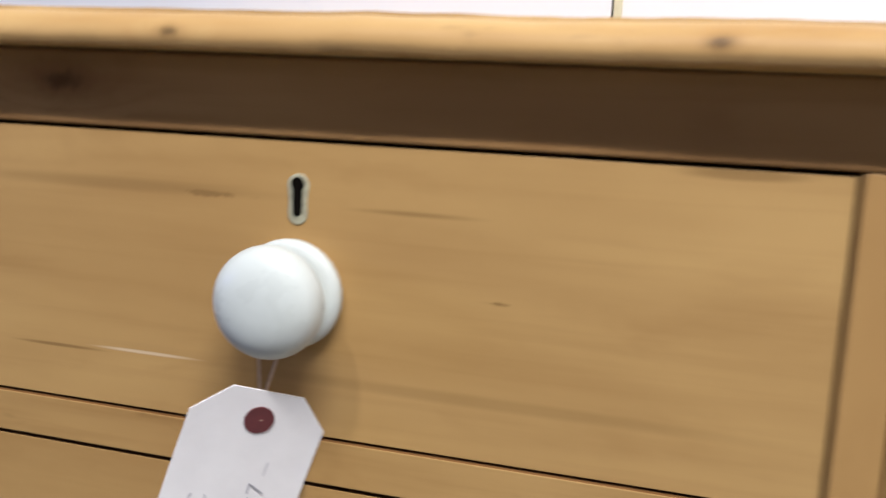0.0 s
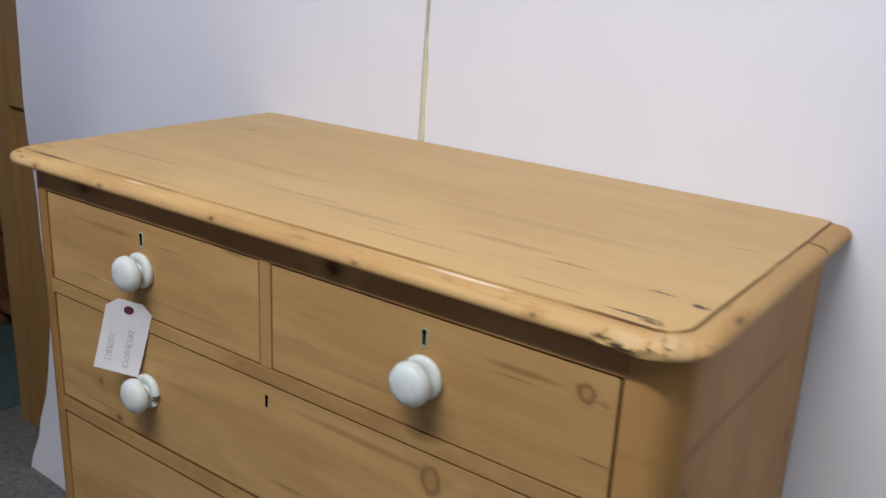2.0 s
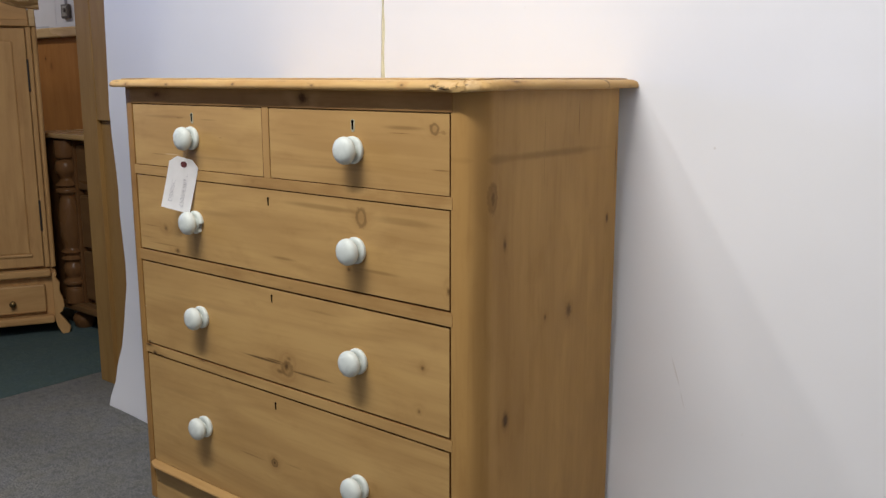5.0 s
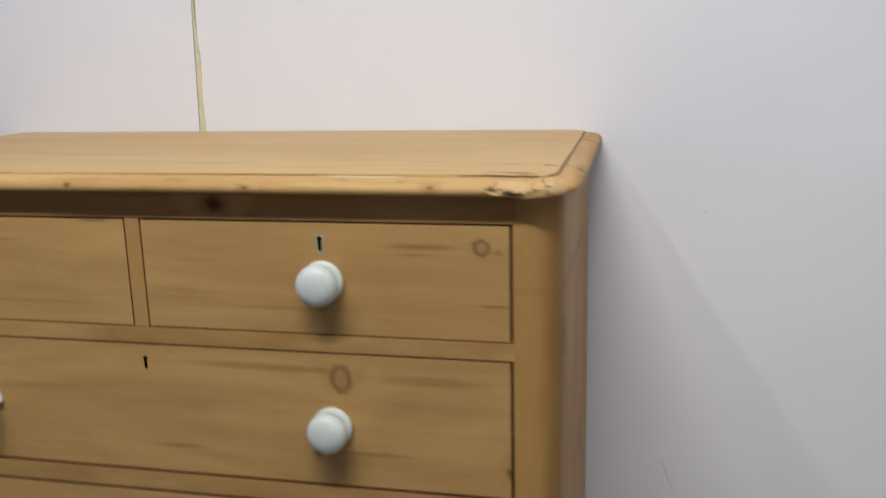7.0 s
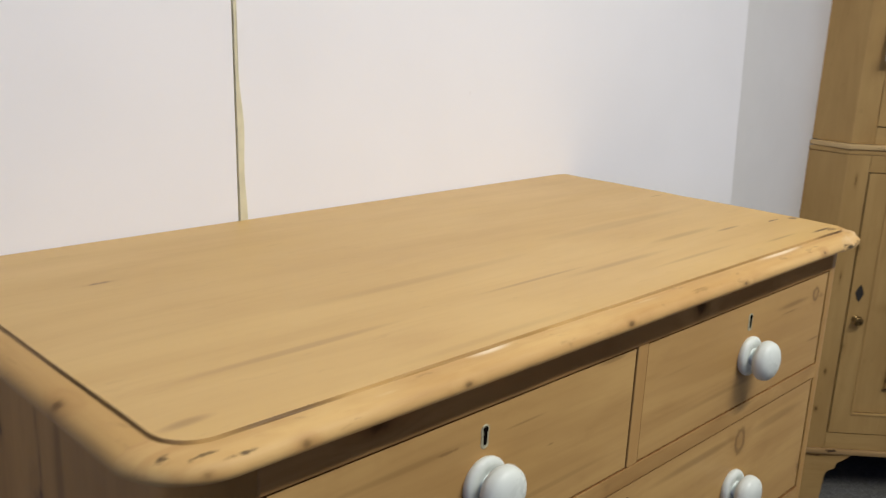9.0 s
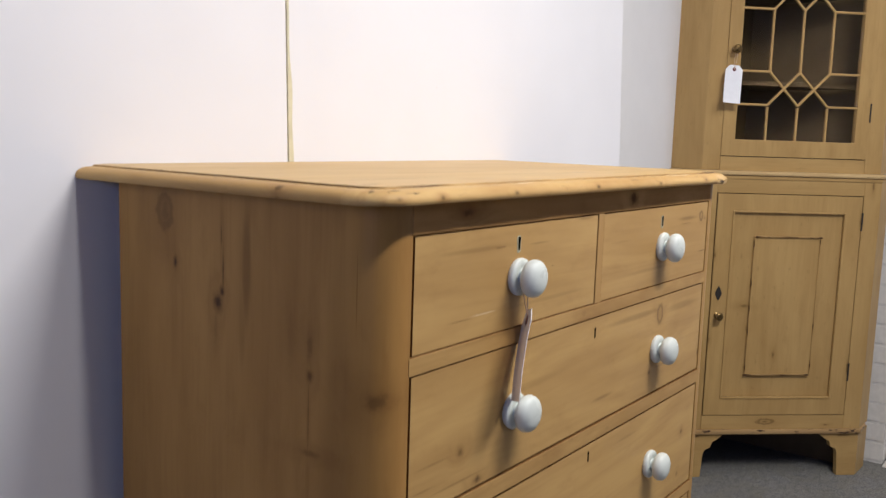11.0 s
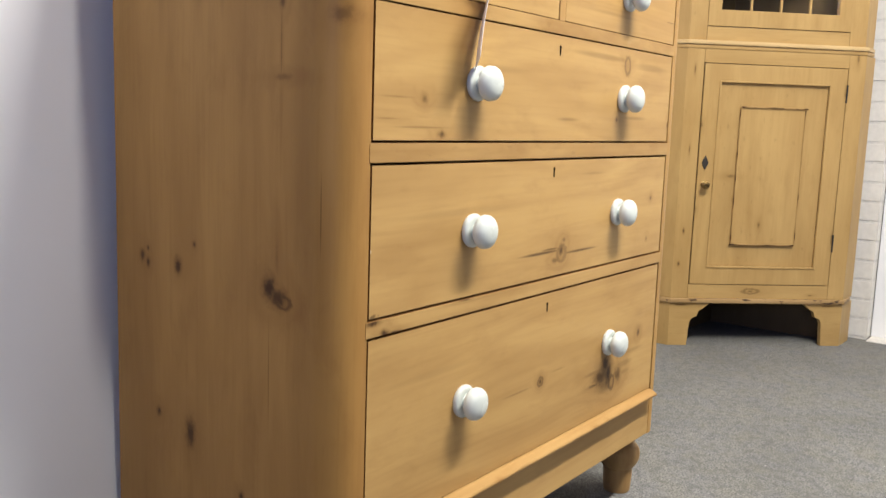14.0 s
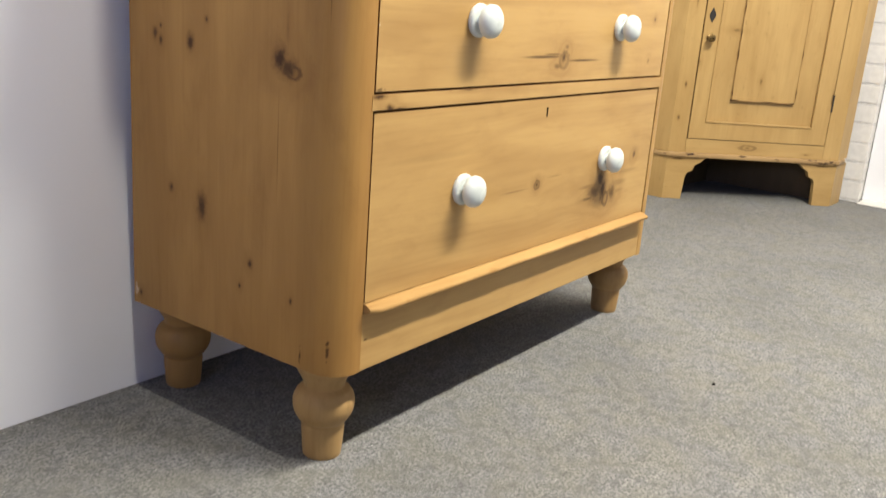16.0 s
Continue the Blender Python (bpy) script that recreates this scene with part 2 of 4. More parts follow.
BRICK_WHITE = plain("painted_brick", (0.74, 0.71, 0.64), 0.55, 0.0, 45, 0.07, 0.0016)
MORTAR_WHITE = plain("painted_mortar", (0.67, 0.645, 0.59), 0.75, 0.0, 80, 0.12, 0.002)
CREAM = plain("cream_foam", (0.68, 0.64, 0.44), 0.8, 0.0, 40, 0.10, 0.001)
GREY_WALL = plain("grey_wall", (0.60, 0.585, 0.61), 0.8, 0.0, 6, 0.05, 0.001)
# Unseen walls and ceiling: colour lowered to keep bounced light out of shadows.
LOW_BOUNCE_WALL = plain("low_bounce_wall", (0.22, 0.19, 0.16), 0.8, 0.0, 3, 0.2)
CEILING = plain("ceiling_low_bounce", (0.42, 0.42, 0.42), 0.9, 0.0, 5, 0.03)
WOOD_BROWN = wood("brown_stained_pine", "z", tone=(0.18, 0.088, 0.034), deep=(0.09, 0.040, 0.015), rough=0.28)
WOOD_BROWN_H = wood("brown_stained_pine_flat", "x", tone=(0.20, 0.11, 0.045), deep=(0.11, 0.052, 0.02), rough=0.28)
WOOD_ORANGE = wood("orange_pine_panel", "z", tone=(0.42, 0.185, 0.050), deep=(0.26, 0.10, 0.025), rough=0.6, spec=0.08, knots=((0.50, 0.0, 1.24, 0.012, 0.010, 0.7, 0), (0.56, 0.0, 1.20, 0.03, 0.02, 0.3, 0)))
WOOD_HONEY = wood("honey_pine", "z", tone=(0.60, 0.360, 0.150), deep=(0.33, 0.165, 0.055), rough=0.40)
WOOD_HONEY_H = wood("honey_pine_flat", "x", tone=(0.60, 0.360, 0.150), deep=(0.33, 0.165, 0.055), rough=0.40)
WOOD_PALE = wood("pale_honey_pine", "x", tone=(0.64, 0.43, 0.20), deep=(0.38, 0.22, 0.085), rough=0.26, spec=0.5)
WOOD_POST = wood("old_pine_post", "z", tone=(0.37, 0.218, 0.072), deep=(0.20, 0.105, 0.032), rough=0.6)


def board_material():
    """White-painted board with faint smudges and a few pencil scuffs."""
    w = Nodes("white_board")
    p = w.coord()
    n = w.noise(p, 1.7, 3.0, 0.6)
    fine = w.noise(p, 90.0, 3.0)
    c = w.mix(w.ramp(n, 0.35, 0.7), (0.87, 0.87, 0.885), (0.83, 0.83, 0.845))
    specks = w.noise(p, 24.0, 1.0)
    c = w.mix(w.ramp(specks, 0.80, 0.84, 0.0, 0.25), c, (0.55, 0.50, 0.42))
    for sx, sz, hx, hz, lean in ((1.083, 0.572, 0.0018, 0.032, -0.36), (1.13, 1.005, 0.003, 0.003, 0.0), (1.10, 0.52, 0.001, 0.02, -0.3)):
        sep = w.tree.nodes.new("ShaderNodeSeparateXYZ")
        w.put(sep.inputs[0], w.vec("SUBTRACT", p, (sx, 0, sz)))
        x = w.math("ADD", sep.outputs[0], w.math("MULTIPLY", sep.outputs[2], -lean))
        d = w.math("ADD", w.math("ABSOLUTE", w.math("DIVIDE", x, hx)), w.math("POWER", w.math("DIVIDE", sep.outputs[2], hz), 2.0))
        c = w.mix(w.ramp(d, 0.4, 1.2, 0.25, 0.0), c, (0.40, 0.33, 0.25))
    w.bump(w.math("ADD", w.math("MULTIPLY", n, 3.0), w.math("MULTIPLY", fine, 0.15)), 0.25, 0.003)
    return w.finish(c, 0.55, 0.0, 0.35)


BOARD = board_material()


def glass_material():
    w = Nodes("old_glass")
    p = w.coord()
    w.bump(w.noise(p, 9.0, 2.0), 0.12, 0.002)
    w.put(w.bsdf.inputs["Transmission Weight"], 1.0)
    w.put(w.bsdf.inputs["IOR"], 1.45)
    return w.finish((0.80, 0.78, 0.72), 0.02)


GLASS = glass_material()


# ---- mesh helpers ----
def mesh_of(bm, name, material, smooth=False):
    me = bpy.data.meshes.new(name)
    bmesh.ops.recalc_face_normals(bm, faces=bm.faces)
    if smooth:
        area = {f: f.calc_area() for f in bm.faces}
        for f in bm.faces:
            f.smooth = True
        for e in bm.edges:      # large flat faces keep their own normals beside their narrow bevels
            if len(e.link_faces) == 2:
                turn = e.calc_face_angle(0)
                one, two = sorted(area[f] for f in e.link_faces)
                e.smooth = turn < 0.49 and (turn < 0.12 or two < 5 * one)
    bm.to_mesh(me)
    bm.free()
    me.materials.append(material)
    return me


def part(name, bm, material, parent=None, label="", smooth=True):
    """One mesh object under a thing or under a part."""
    ob = new(name, mesh_of(bm, name, material, smooth))
    ob.parent = parent
    return tagged(ob, label)


def thing(name, m, label, category, group="", kind=""):
    ob = new(name)
    ob.empty_display_size = 0.1
    ob.matrix_world = m
    return tagged(ob, label, category, group, kind)


def box(lo, hi, bevel=0.002, seg=2, bm=None):
    own = bmesh.new()
    bmesh.ops.create_cube(own, size=1.0)
    for v in own.verts:
        v.co = Vector([l + (c + 0.5) * (h - l) for l, h, c in zip(lo, hi, v.co)])
    if bevel:
        bmesh.ops.bevel(own, geom=own.edges[:], offset=bevel, segments=seg, profile=0.5, affect="EDGES")
    if bm is None:
        return own
    me = bpy.data.meshes.new("piece")
    own.to_mesh(me)
    own.free()
    bm.from_mesh(me)
    bpy.data.meshes.remove(me)
    return bm


def prism(points, axis, lo, hi, bevel=0.0, bm=None):
    """A polygon drawn in the other two axes, pulled along axis from lo to hi."""
    own = bmesh.new()
    def co(a, b, h):
        return {"z": (a, b, h), "y": (a, h, b), "x": (h, a, b)}[axis]
    low = [own.verts.new(co(a, b, lo)) for a, b in points]
    high = [own.verts.new(co(a, b, hi)) for a, b in points]
    own.faces.new(low)
    own.faces.new(high[::-1])
    n = len(points)
    for i in range(n):
        own.faces.new((low[i], high[i], high[(i + 1) % n], low[(i + 1) % n]))
    if bevel:
        bmesh.ops.recalc_face_normals(own, faces=own.faces)
        sharp = [e for e in own.edges if e.calc_face_angle(0) > 0.6]
        bmesh.ops.bevel(own, geom=sharp, offset=bevel, segments=2, profile=0.5, affect="EDGES")
    if bm is None:
        return own
    me = bpy.data.meshes.new("piece")
    own.to_mesh(me)
    own.free()
    bm.from_mesh(me)
    bpy.data.meshes.remove(me)
    return bm


def lathe(profile, m=Matrix(), steps=28, bm=None):
    """profile: (radius, height) up the z axis, placed by m."""
    bm = bm or bmesh.new()
    rings = []
    for r, h in profile:
        if r < 1e-5:
            rings.append([bm.verts.new(m @ Vector((0, 0, h)))])
        else:
            rings.append([bm.verts.new(m @ Vector((r * math.cos(2 * math.pi * i / steps), r * math.sin(2 * math.pi * i / steps), h))) for i in range(steps)])
    for a, b in zip(rings, rings[1:]):
        for i in range(steps):
            j = (i + 1) % steps
            loop = [a[i % len(a)], a[j % len(a)], b[j % len(b)], b[i % len(b)]]
            loop = [v for k, v in enumerate(loop) if v not in loop[:k]]
            if len(loop) > 2:
                bm.faces.new(loop)
    for end in (rings[0], rings[-1]):
        if len(end) > 2:
            bm.faces.new(end)
    return bm


def smooth_profile(points, n=6):
    """Catmull-Rom through (radius, height) points."""
    out = []
    pts = [points[0], *points, points[-1]]
    for i in range(1, len(pts) - 2):
        p0, p1, p2, p3 = (Vector(p) for p in pts[i - 1:i + 3])
        for k in range(n):
            t = k / n
            v = 0.5 * (2 * p1 + (p2 - p0) * t + (2 * p0 - 5 * p1 + 4 * p2 - p3) * t * t + (3 * p1 - p0 - 3 * p2 + p3) * t ** 3)
            out.append((max(v.x, 0.0), v.y))
    out.append(tuple(points[-1]))
    return out


def rod(points, radius, steps=8, bm=None):
    """A round string or wire along points."""
    bm = bm or bmesh.new()
    pts = [Vector(p) for p in points]
    last = None
    for i, p in enumerate(pts):
        d = (pts[min(i + 1, len(pts) - 1)] - pts[max(i - 1, 0)]).normalized()
        side = d.cross(Vector((0.31, 0.87, 0.2))).normalized()
        up = d.cross(side)
        ring = [bm.verts.new(p + radius * (math.cos(a) * side + math.sin(a) * up)) for a in (2 * math.pi * k / steps for k in range(steps))]
        if last:
            for k in range(steps):
                bm.faces.new((last[k], last[(k + 1) % steps], ring[(k + 1) % steps], ring[k]))
        else:
            bm.faces.new(ring)
        last = ring
    bm.faces.new(last)
    return bm


def arc(cx, cy, r, a0, a1, n):
    return [(cx + r * math.cos(radians(a0 + (a1 - a0) * i / n)), cy + r * math.sin(radians(a0 + (a1 - a0) * i / n))) for i in range(n + 1)]


# ---- the room ----
def structure(name, bm, material, label, smooth=False):
    return tagged(part(name, bm, material, None, label, smooth), category="", kind="structure")


structure("floor", box((-1.385, -7.0, -0.10), (3.4, 0.75, 0.0), 0), CARPET, "grey heathered wall-to-wall carpet")
structure("floor_teal", box((-6.5, -7.0, -0.10), (-1.385, 2.2, 0.003), 0), CARPET_TEAL, "dark teal carpet beyond the grey one")
structure("wall_north", box((-1.0, 0.62, 0.0), (3.2, 0.74, 2.8), 0), WALL_WHITE, "white painted wall behind the boards")
structure("wall_north_west", box((-6.5, 1.62, 0.0), (-1.0, 1.74, 2.8), 0), GREY_WALL, "plain grey wall behind the furniture")
structure("wall_partition", box((-1.0, 0.74, 0.0), (-0.9, 1.62, 2.8), 0), GREY_WALL, "short grey partition wall")
structure("wall_west", box((-6.62, -7.0, 0.0), (-6.5, 1.74, 2.8), 0), LOW_BOUNCE_WALL, "plain side wall, unseen, dark to limit bounced light")
structure("wall_south", box((-6.5, -7.12, 0.0), (3.4, -7.0, 2.8), 0), LOW_BOUNCE_WALL, "plain end wall, unseen, dark to limit bounced light")
structure("ceiling", box((-6.62, -7.12, 2.8), (3.4, 1.74, 2.9), 0), CEILING, "plain grey ceiling, unseen, toned down to limit bounced light")

# white boards that stand in front of the wall
LEAN = 0.036


BOW = ((0.0, 0.021), (0.115, 0.055), (0.25, 0.0865), (0.44, 0.1036), (0.71, 0.0855), (1.05, 0.061), (1.44, 0.056), (2.4, 0.05))


def board_y(x, z):
    """Depth of the board's face: it leans a little and its free edge is bowed back."""
    w = min(max((-0.55 - x) / 0.47, 0.0), 1.0)
    bow = BOW[-1][1]
    for (za, a), (zb, b) in zip(BOW, BOW[1:]):
        if z <= zb:
            f = (z - za) / (zb - za)
            bow = a + (b - a) * f * f * (3 - 2 * f)
            break
    return 0.4465 + LEAN * z + w * w * (3 - 2 * w) * bow


def board(name, x0, x1, top, label):
    bm = bmesh.new()
    nx, nz = 26, 26
    grid = {}
    for s, off in ((0, 0.0), (1, 0.009)):
        for i in range(nx + 1):
            for j in range(nz + 1):
                x, z = x0 + (x1 - x0) * i / nx, 0.001 + top * (j / nz) ** 1.3
                grid[s, i, j] = bm.verts.new((x, board_y(x, z) + off, z))
    for s in (0, 1):
        for i in range(nx):
            for j in range(nz):
                bm.faces.new([grid[s, a, b] for a, b in ((i, j), (i + 1, j), (i + 1, j + 1), (i, j + 1))])
    rim = [(i, 0) for i in range(nx)] + [(nx, j) for j in range(nz)] + [(i, nz) for i in range(nx, 0, -1)] + [(0, j) for j in range(nz, 0, -1)]
    for a, b in zip(rim, rim[1:] + rim[:1]):
        bm.faces.new((grid[(0, *a)], grid[(0, *b)], grid[(1, *b)], grid[(1, *a)]))
    return tagged(part(name, bm, BOARD, None, label), category="board", kind="structure")


board("backdrop_board", -1.02, 0.2920, 2.3, "tall white painted board, bowed at its free edge")
board("backdrop_board", 0.2992, 1.552, 2.3, "tall white painted board leaning on the wall")

# cream strip that fills the joint of the two boards
bm = bmesh.new()
last = None
for j in range(121):
    z = 2.3 * j / 120
    f = min(max((1.33 - z) / 0.11, 0.0), 1.0)
    wide = f * f * (3 - 2 * f) * (0.8 + 0.2 * math.sin(z * 46.0))
    half = 0.0022 + 0.0003 * math.sin(z * 9.0) + 0.0042 * wide
    xm = 0.2932 + half + 0.0004 * math.sin(z * 5 + 1)
    y = board_y(0.3, z) - 0.0012
    ring = [bm.verts.new(c) for c in ((xm - half, y + 0.006, z), (xm - half * 0.8, y, z), (xm + half * 0.8, y - 0.0008, z), (xm + half, y + 0.006, z))]
    if last:
        for k in range(3):
            bm.faces.new((last[k], last[k + 1], ring[k + 1], ring[k]))
    last = ring
structure("trim", bm, CREAM, "uneven cream filler strip in the joint of the boards", True)

# ---- chest of drawers ----
chest = thing("chest_of_drawers", pose(0, 0, 0), "stripped pine chest of drawers with white knobs and turned feet", "chest of drawers")
X0, X1, W0, W1 = -0.052, 0.953, 0.0, 0.902
BACK, BASE, TOPZ = 0.443, 0.150, 1.1121

KNOTS_HIGH = (
    (-0.055, 0.349, 1.080, 0.024, 0.016, 0.34, 0), (-0.055, 0.349, 1.080, 0.020, 0.014, 0.45, 1), (-0.055, 0.329, 1.019, 0.008, 0.004, 0.85, 0),
    (-0.055, 0.250, 0.979, 0.012, 0.009, 0.9, 0), (-0.055, 0.243, 0.993, 0.007, 0.005, 0.85, 0), (-0.055, 0.241, 1.018, 0.026, 0.0018, 0.55, 0), (-0.055, 0.254, 0.950, 0.030, 0.0050, 0.16, 0),
    (-0.055, 0.099, 0.950, 0.024, 0.0060, 0.28, 0), (-0.055, 0.128, 0.955, 0.040, 0.0080, 0.12, 0), (-0.055, 0.244, 1.060, 0.016, 0.0014, 0.4, 0))
KNOTS_SHOULDER = (
    (-0.055, 0.099, 0.918, 0.008, 0.006, 0.55, 0), (-0.055, 0.100, 0.870, 0.050, 0.0012, 0.35, 0), (-0.047, 0.014, 0.903, 0.012, 0.012, 0.42, 0),
    (-0.055, 0.095, 0.830, 0.005, 0.020, 0.30, 0), (-0.055, 0.381, 0.580, 0.010, 0.006, 0.7, 0), (-0.055, 0.368, 0.572, 0.008, 0.005, 0.8, 0))
KNOTS_WAIST = (
    (-0.055, 0.368, 0.592, 0.004, 0.003, 0.7, 0), (-0.055, 0.301, 0.575, 0.013, 0.008, 0.9, 0), (-0.055, 0.266, 0.608, 0.005, 0.004, 0.7, 0),
    (-0.055, 0.119, 0.568, 0.019, 0.014, 1.0, 0), (-0.055, 0.106, 0.608, 0.024, 0.0035, 0.16, 0), (-0.055, 0.104, 0.558, 0.015, 0.018, 0.85, 0),
    (-0.055, 0.093, 0.553, 0.0085, 0.012, 0.85, 1))
KNOTS_LOW = (
    (-0.055, 0.346, 0.357, 0.008, 0.006, 0.85, 0), (-0.055, 0.276, 0.341, 0.022, 0.011, 0.85, 0), (-0.055, 0.171, 0.278, 0.007, 0.005, 0.9, 0),
    (-0.055, 0.192, 0.240, 0.004, 0.003, 0.9, 0), (-0.055, 0.088, 0.243, 0.005, 0.003, 0.9, 0), (-0.055, 0.425, 0.170, 0.006, 0.004, 0.8, 0))
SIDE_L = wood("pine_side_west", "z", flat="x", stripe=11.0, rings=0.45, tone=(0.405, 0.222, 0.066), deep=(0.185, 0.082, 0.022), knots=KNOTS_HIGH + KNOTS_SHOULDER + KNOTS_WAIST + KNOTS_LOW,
    streaks=((-0.052, 0.436, 0.172, 0.010, 0.005, 0.55, 1), (-0.052, 0.055, 0.70, 0.60, 0.030, 0.16, 0), (-0.055, 0.201, 1.03, 0.075, 0.008, 0.34, 0), (-0.055, 0.208, 0.96, 0.05, 0.006, 0.16, 0), (-0.055, 0.034, 1.02, 0.06, 0.0010, 0.35, 0), (-0.045, 0.022, 0.190, 0.016, 0.0025, 0.8, 0),
             (-0.050, 0.067, 0.170, 0.012, 0.002, 0.8, 0), (-0.055, 0.120, 0.45, 0.10, 0.002, 0.35, 0), (-0.055, 0.033, 0.67, 0.06, 0.0014, 0.45, 0)))
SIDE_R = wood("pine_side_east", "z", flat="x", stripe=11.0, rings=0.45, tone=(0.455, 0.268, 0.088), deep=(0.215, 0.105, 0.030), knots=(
    (0.953, 0.043, 0.944, 0.020, 0.0085, 0.55, 0), (0.953, 0.043, 0.944, 0.022, 0.0105, 0.45, 1), (0.953, 0.077, 0.863, 0.012, 0.005, 0.6, 0), (0.953, 0.280, 0.713, 0.015, 0.012, 0.6, 0),
    (0.953, 0.410, 0.868, 0.010, 0.005, 0.7, 0), (0.953, 0.201, 0.715, 0.006, 0.004, 0.5, 0), (0.953, 0.083, 0.558, 0.016, 0.010, 0.8, 0)),
    streaks=((0.953, 0.022, 0.62, 0.70, 0.016, 0.24, 0), (0.953, 0.20, 1.004, 0.008, 0.22, 0.28, 0), (0.953, 0.436, 0.98, 0.07, 0.0016, 0.8, 0), (0.953, 0.30, 1.06, 0.035, 0.0015, 0.4, 0),
             (0.953, 0.19, 1.02, 0.07, 0.0012, 0.3, 0)))


def side_panel(mirror, material):
    pts = [(W1 - 0.0010, 0.026), (W1 - 0.0010, 0.001)] + arc(X1 - 0.044, 0.044 + 0.001, 0.044, -90, 0, 10) + [(X1, BACK), (X1 - 0.02, BACK), (X1 - 0.02, 0.06)]
    if mirror:
        pts = [(W0 + W1 - x, y) for x, y in pts]
    bm = bmesh.new()
    rows = 12
    prev = None
    for j in range(rows + 1):
        z = BASE + (TOPZ - BASE) * j / rows
        ring = [bm.verts.new((x + 0.0007 * math.sin(5 * z + 9 * y), y, z)) for x, y in pts]
        if prev:
            for k in range(len(ring)):
                n = (k + 1) % len(ring)
                bm.faces.new((prev[k], prev[n], ring[n], ring[k]))
        else:
            bm.faces.new(ring)
        prev = ring
    bm.faces.new(prev)
    return part("side_panel", bm, material, chest)


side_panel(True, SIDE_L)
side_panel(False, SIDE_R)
part("back_panel", box((X0 + 0.02, BACK - 0.014, BASE + 0.01), (X1 - 0.02, BACK - 0.002, TOPZ - 0.002), 0.001), WOOD_UPRIGHT, chest)
part("bottom_board", box((X0 + 0.021, 0.03, 0.205), (X1 - 0.021, BACK - 0.015, 0.217), 0.001), WOOD_RAIL, chest)
FRIEZE = wood("pine_frieze", "x", figure=1.6, rough=0.75, spec=0.04, rings=2.4, tone=(0.50, 0.295, 0.115), deep=(0.24, 0.112, 0.037), knots=((0.557, 0.0, 1.096, 0.016, 0.012, 0.8, 0), (0.10, 0.0, 1.097, 0.014, 0.006, 0.6, 0)))
part("frieze", box((W0 - 0.0015, 0.0, 1.0780), (W1 + 0.0015, 0.024, TOPZ - 0.0005), 0.0012), FRIEZE, chest)

# top with a rounded, worn bead round three sides
EDGE_KNOTS = (
    (0.387, -0.0220, 1.120, 0.0055, 0.0035, 0.60, 0), (0.607, -0.0220, 1.119, 0.0065, 0.0035, 0.62, 0), (0.817, -0.0220, 1.121, 0.005, 0.0035, 0.6, 0),
    (0.171, -0.0220, 1.119, 0.0065, 0.0035, 0.62, 0), (0.02, -0.0215, 1.119, 0.006, 0.004, 0.5, 0), (-0.05, -0.02, 1.120, 0.006, 0.004, 0.6, 0))
EDGE_PALE = (
    (0.735, -0.001, 1.1283, 0.058, 0.0045, 0.72, 1), (0.218, 0.000, 1.1283, 0.028, 0.0045, 0.70, 1), (0.10, -0.010, 1.130, 0.020, 0.003, 0.5, 1),
    (0.44, -0.005, 1.130, 0.03, 0.002, 0.3, 1), (0.905, -0.016, 1.123, 0.026, 0.010, 0.16, 1), (0.940, -0.004, 1.123, 0.024, 0.014, 0.16, 1))
EDGE_NICKS = (
    (0.884, -0.019, 1.119, 0.014, 0.0030, 0.95, 0), (0.902, -0.020, 1.115, 0.016, 0.0030, 0.95, 0), (0.924, -0.016, 1.117, 0.010, 0.0026, 0.9, 0), (0.937, -0.010, 1.121, 0.008, 0.0028, 0.9, 0), (-0.02, -0.016, 1.124, 0.012, 0.0020, 0.8, 0),
    (-0.045, -0.008, 1.127, 0.010, 0.0020, 0.7, 0), (-0.066, 0.004, 1.127, 0.006, 0.004, 0.8, 0), (0.06, -0.019, 1.122, 0.014, 0.0014, 0.5, 0), (0.52, -0.014, 1.127, 0.02, 0.0014, 0.4, 0))
TOP_WOOD = wood("pine_top", "x", tone=(0.57, 0.378, 0.142), deep=(0.36, 0.198, 0.060), stripe=14.0, rings=0.6, knots=(
    (0.05, 0.34, 1.132, 0.012, 0.003, 0.4, 0),),
    streaks=((0.25, 0.016, 1.132, 0.13, 0.006, 0.12, 0), (0.52, 0.085, 1.132, 0.11, 0.007, 0.26, 0), (0.70, 0.115, 1.132, 0.08, 0.007, 0.24, 0), (0.70, 0.20, 1.132, 0.16, 0.012, 0.14, 0), (0.30, 0.17, 1.132, 0.16, 0.010, 0.14, 0), (0.62, 0.05, 1.132, 0.09, 0.004, 0.22, 0), (0.79, 0.098, 1.132, 0.03, 0.003, 0.5, 0), (0.893, 0.085, 1.132, 0.016, 0.0022, 0.95, 0), (0.905, 0.28, 1.132, 0.022, 0.002, 0.4, 0), (0.932, 0.076, 1.132, 0.010, 0.005, 0.95, 0), (0.895, 0.018, 1.132, 0.032, 0.0028, 0.95, 0), (0.915, 0.013, 1.132, 0.015, 0.004, 0.9, 0),
             (0.80, 0.030, 1.132, 0.05, 0.003, 0.35, 0), (-0.035, 0.030, 1.132, 0.022, 0.006, 0.35, 0), (0.40, 0.10, 1.132, 0.08, 0.003, 0.3, 0), (0.1, 0.09, 1.132, 0.10, 0.005, 0.25, 0),
             (0.05, 0.34, 1.132, 0.015, 0.002, 0.5, 0)),
    wear=0.06, rough=0.44, spec=0.42, figure=0.62)
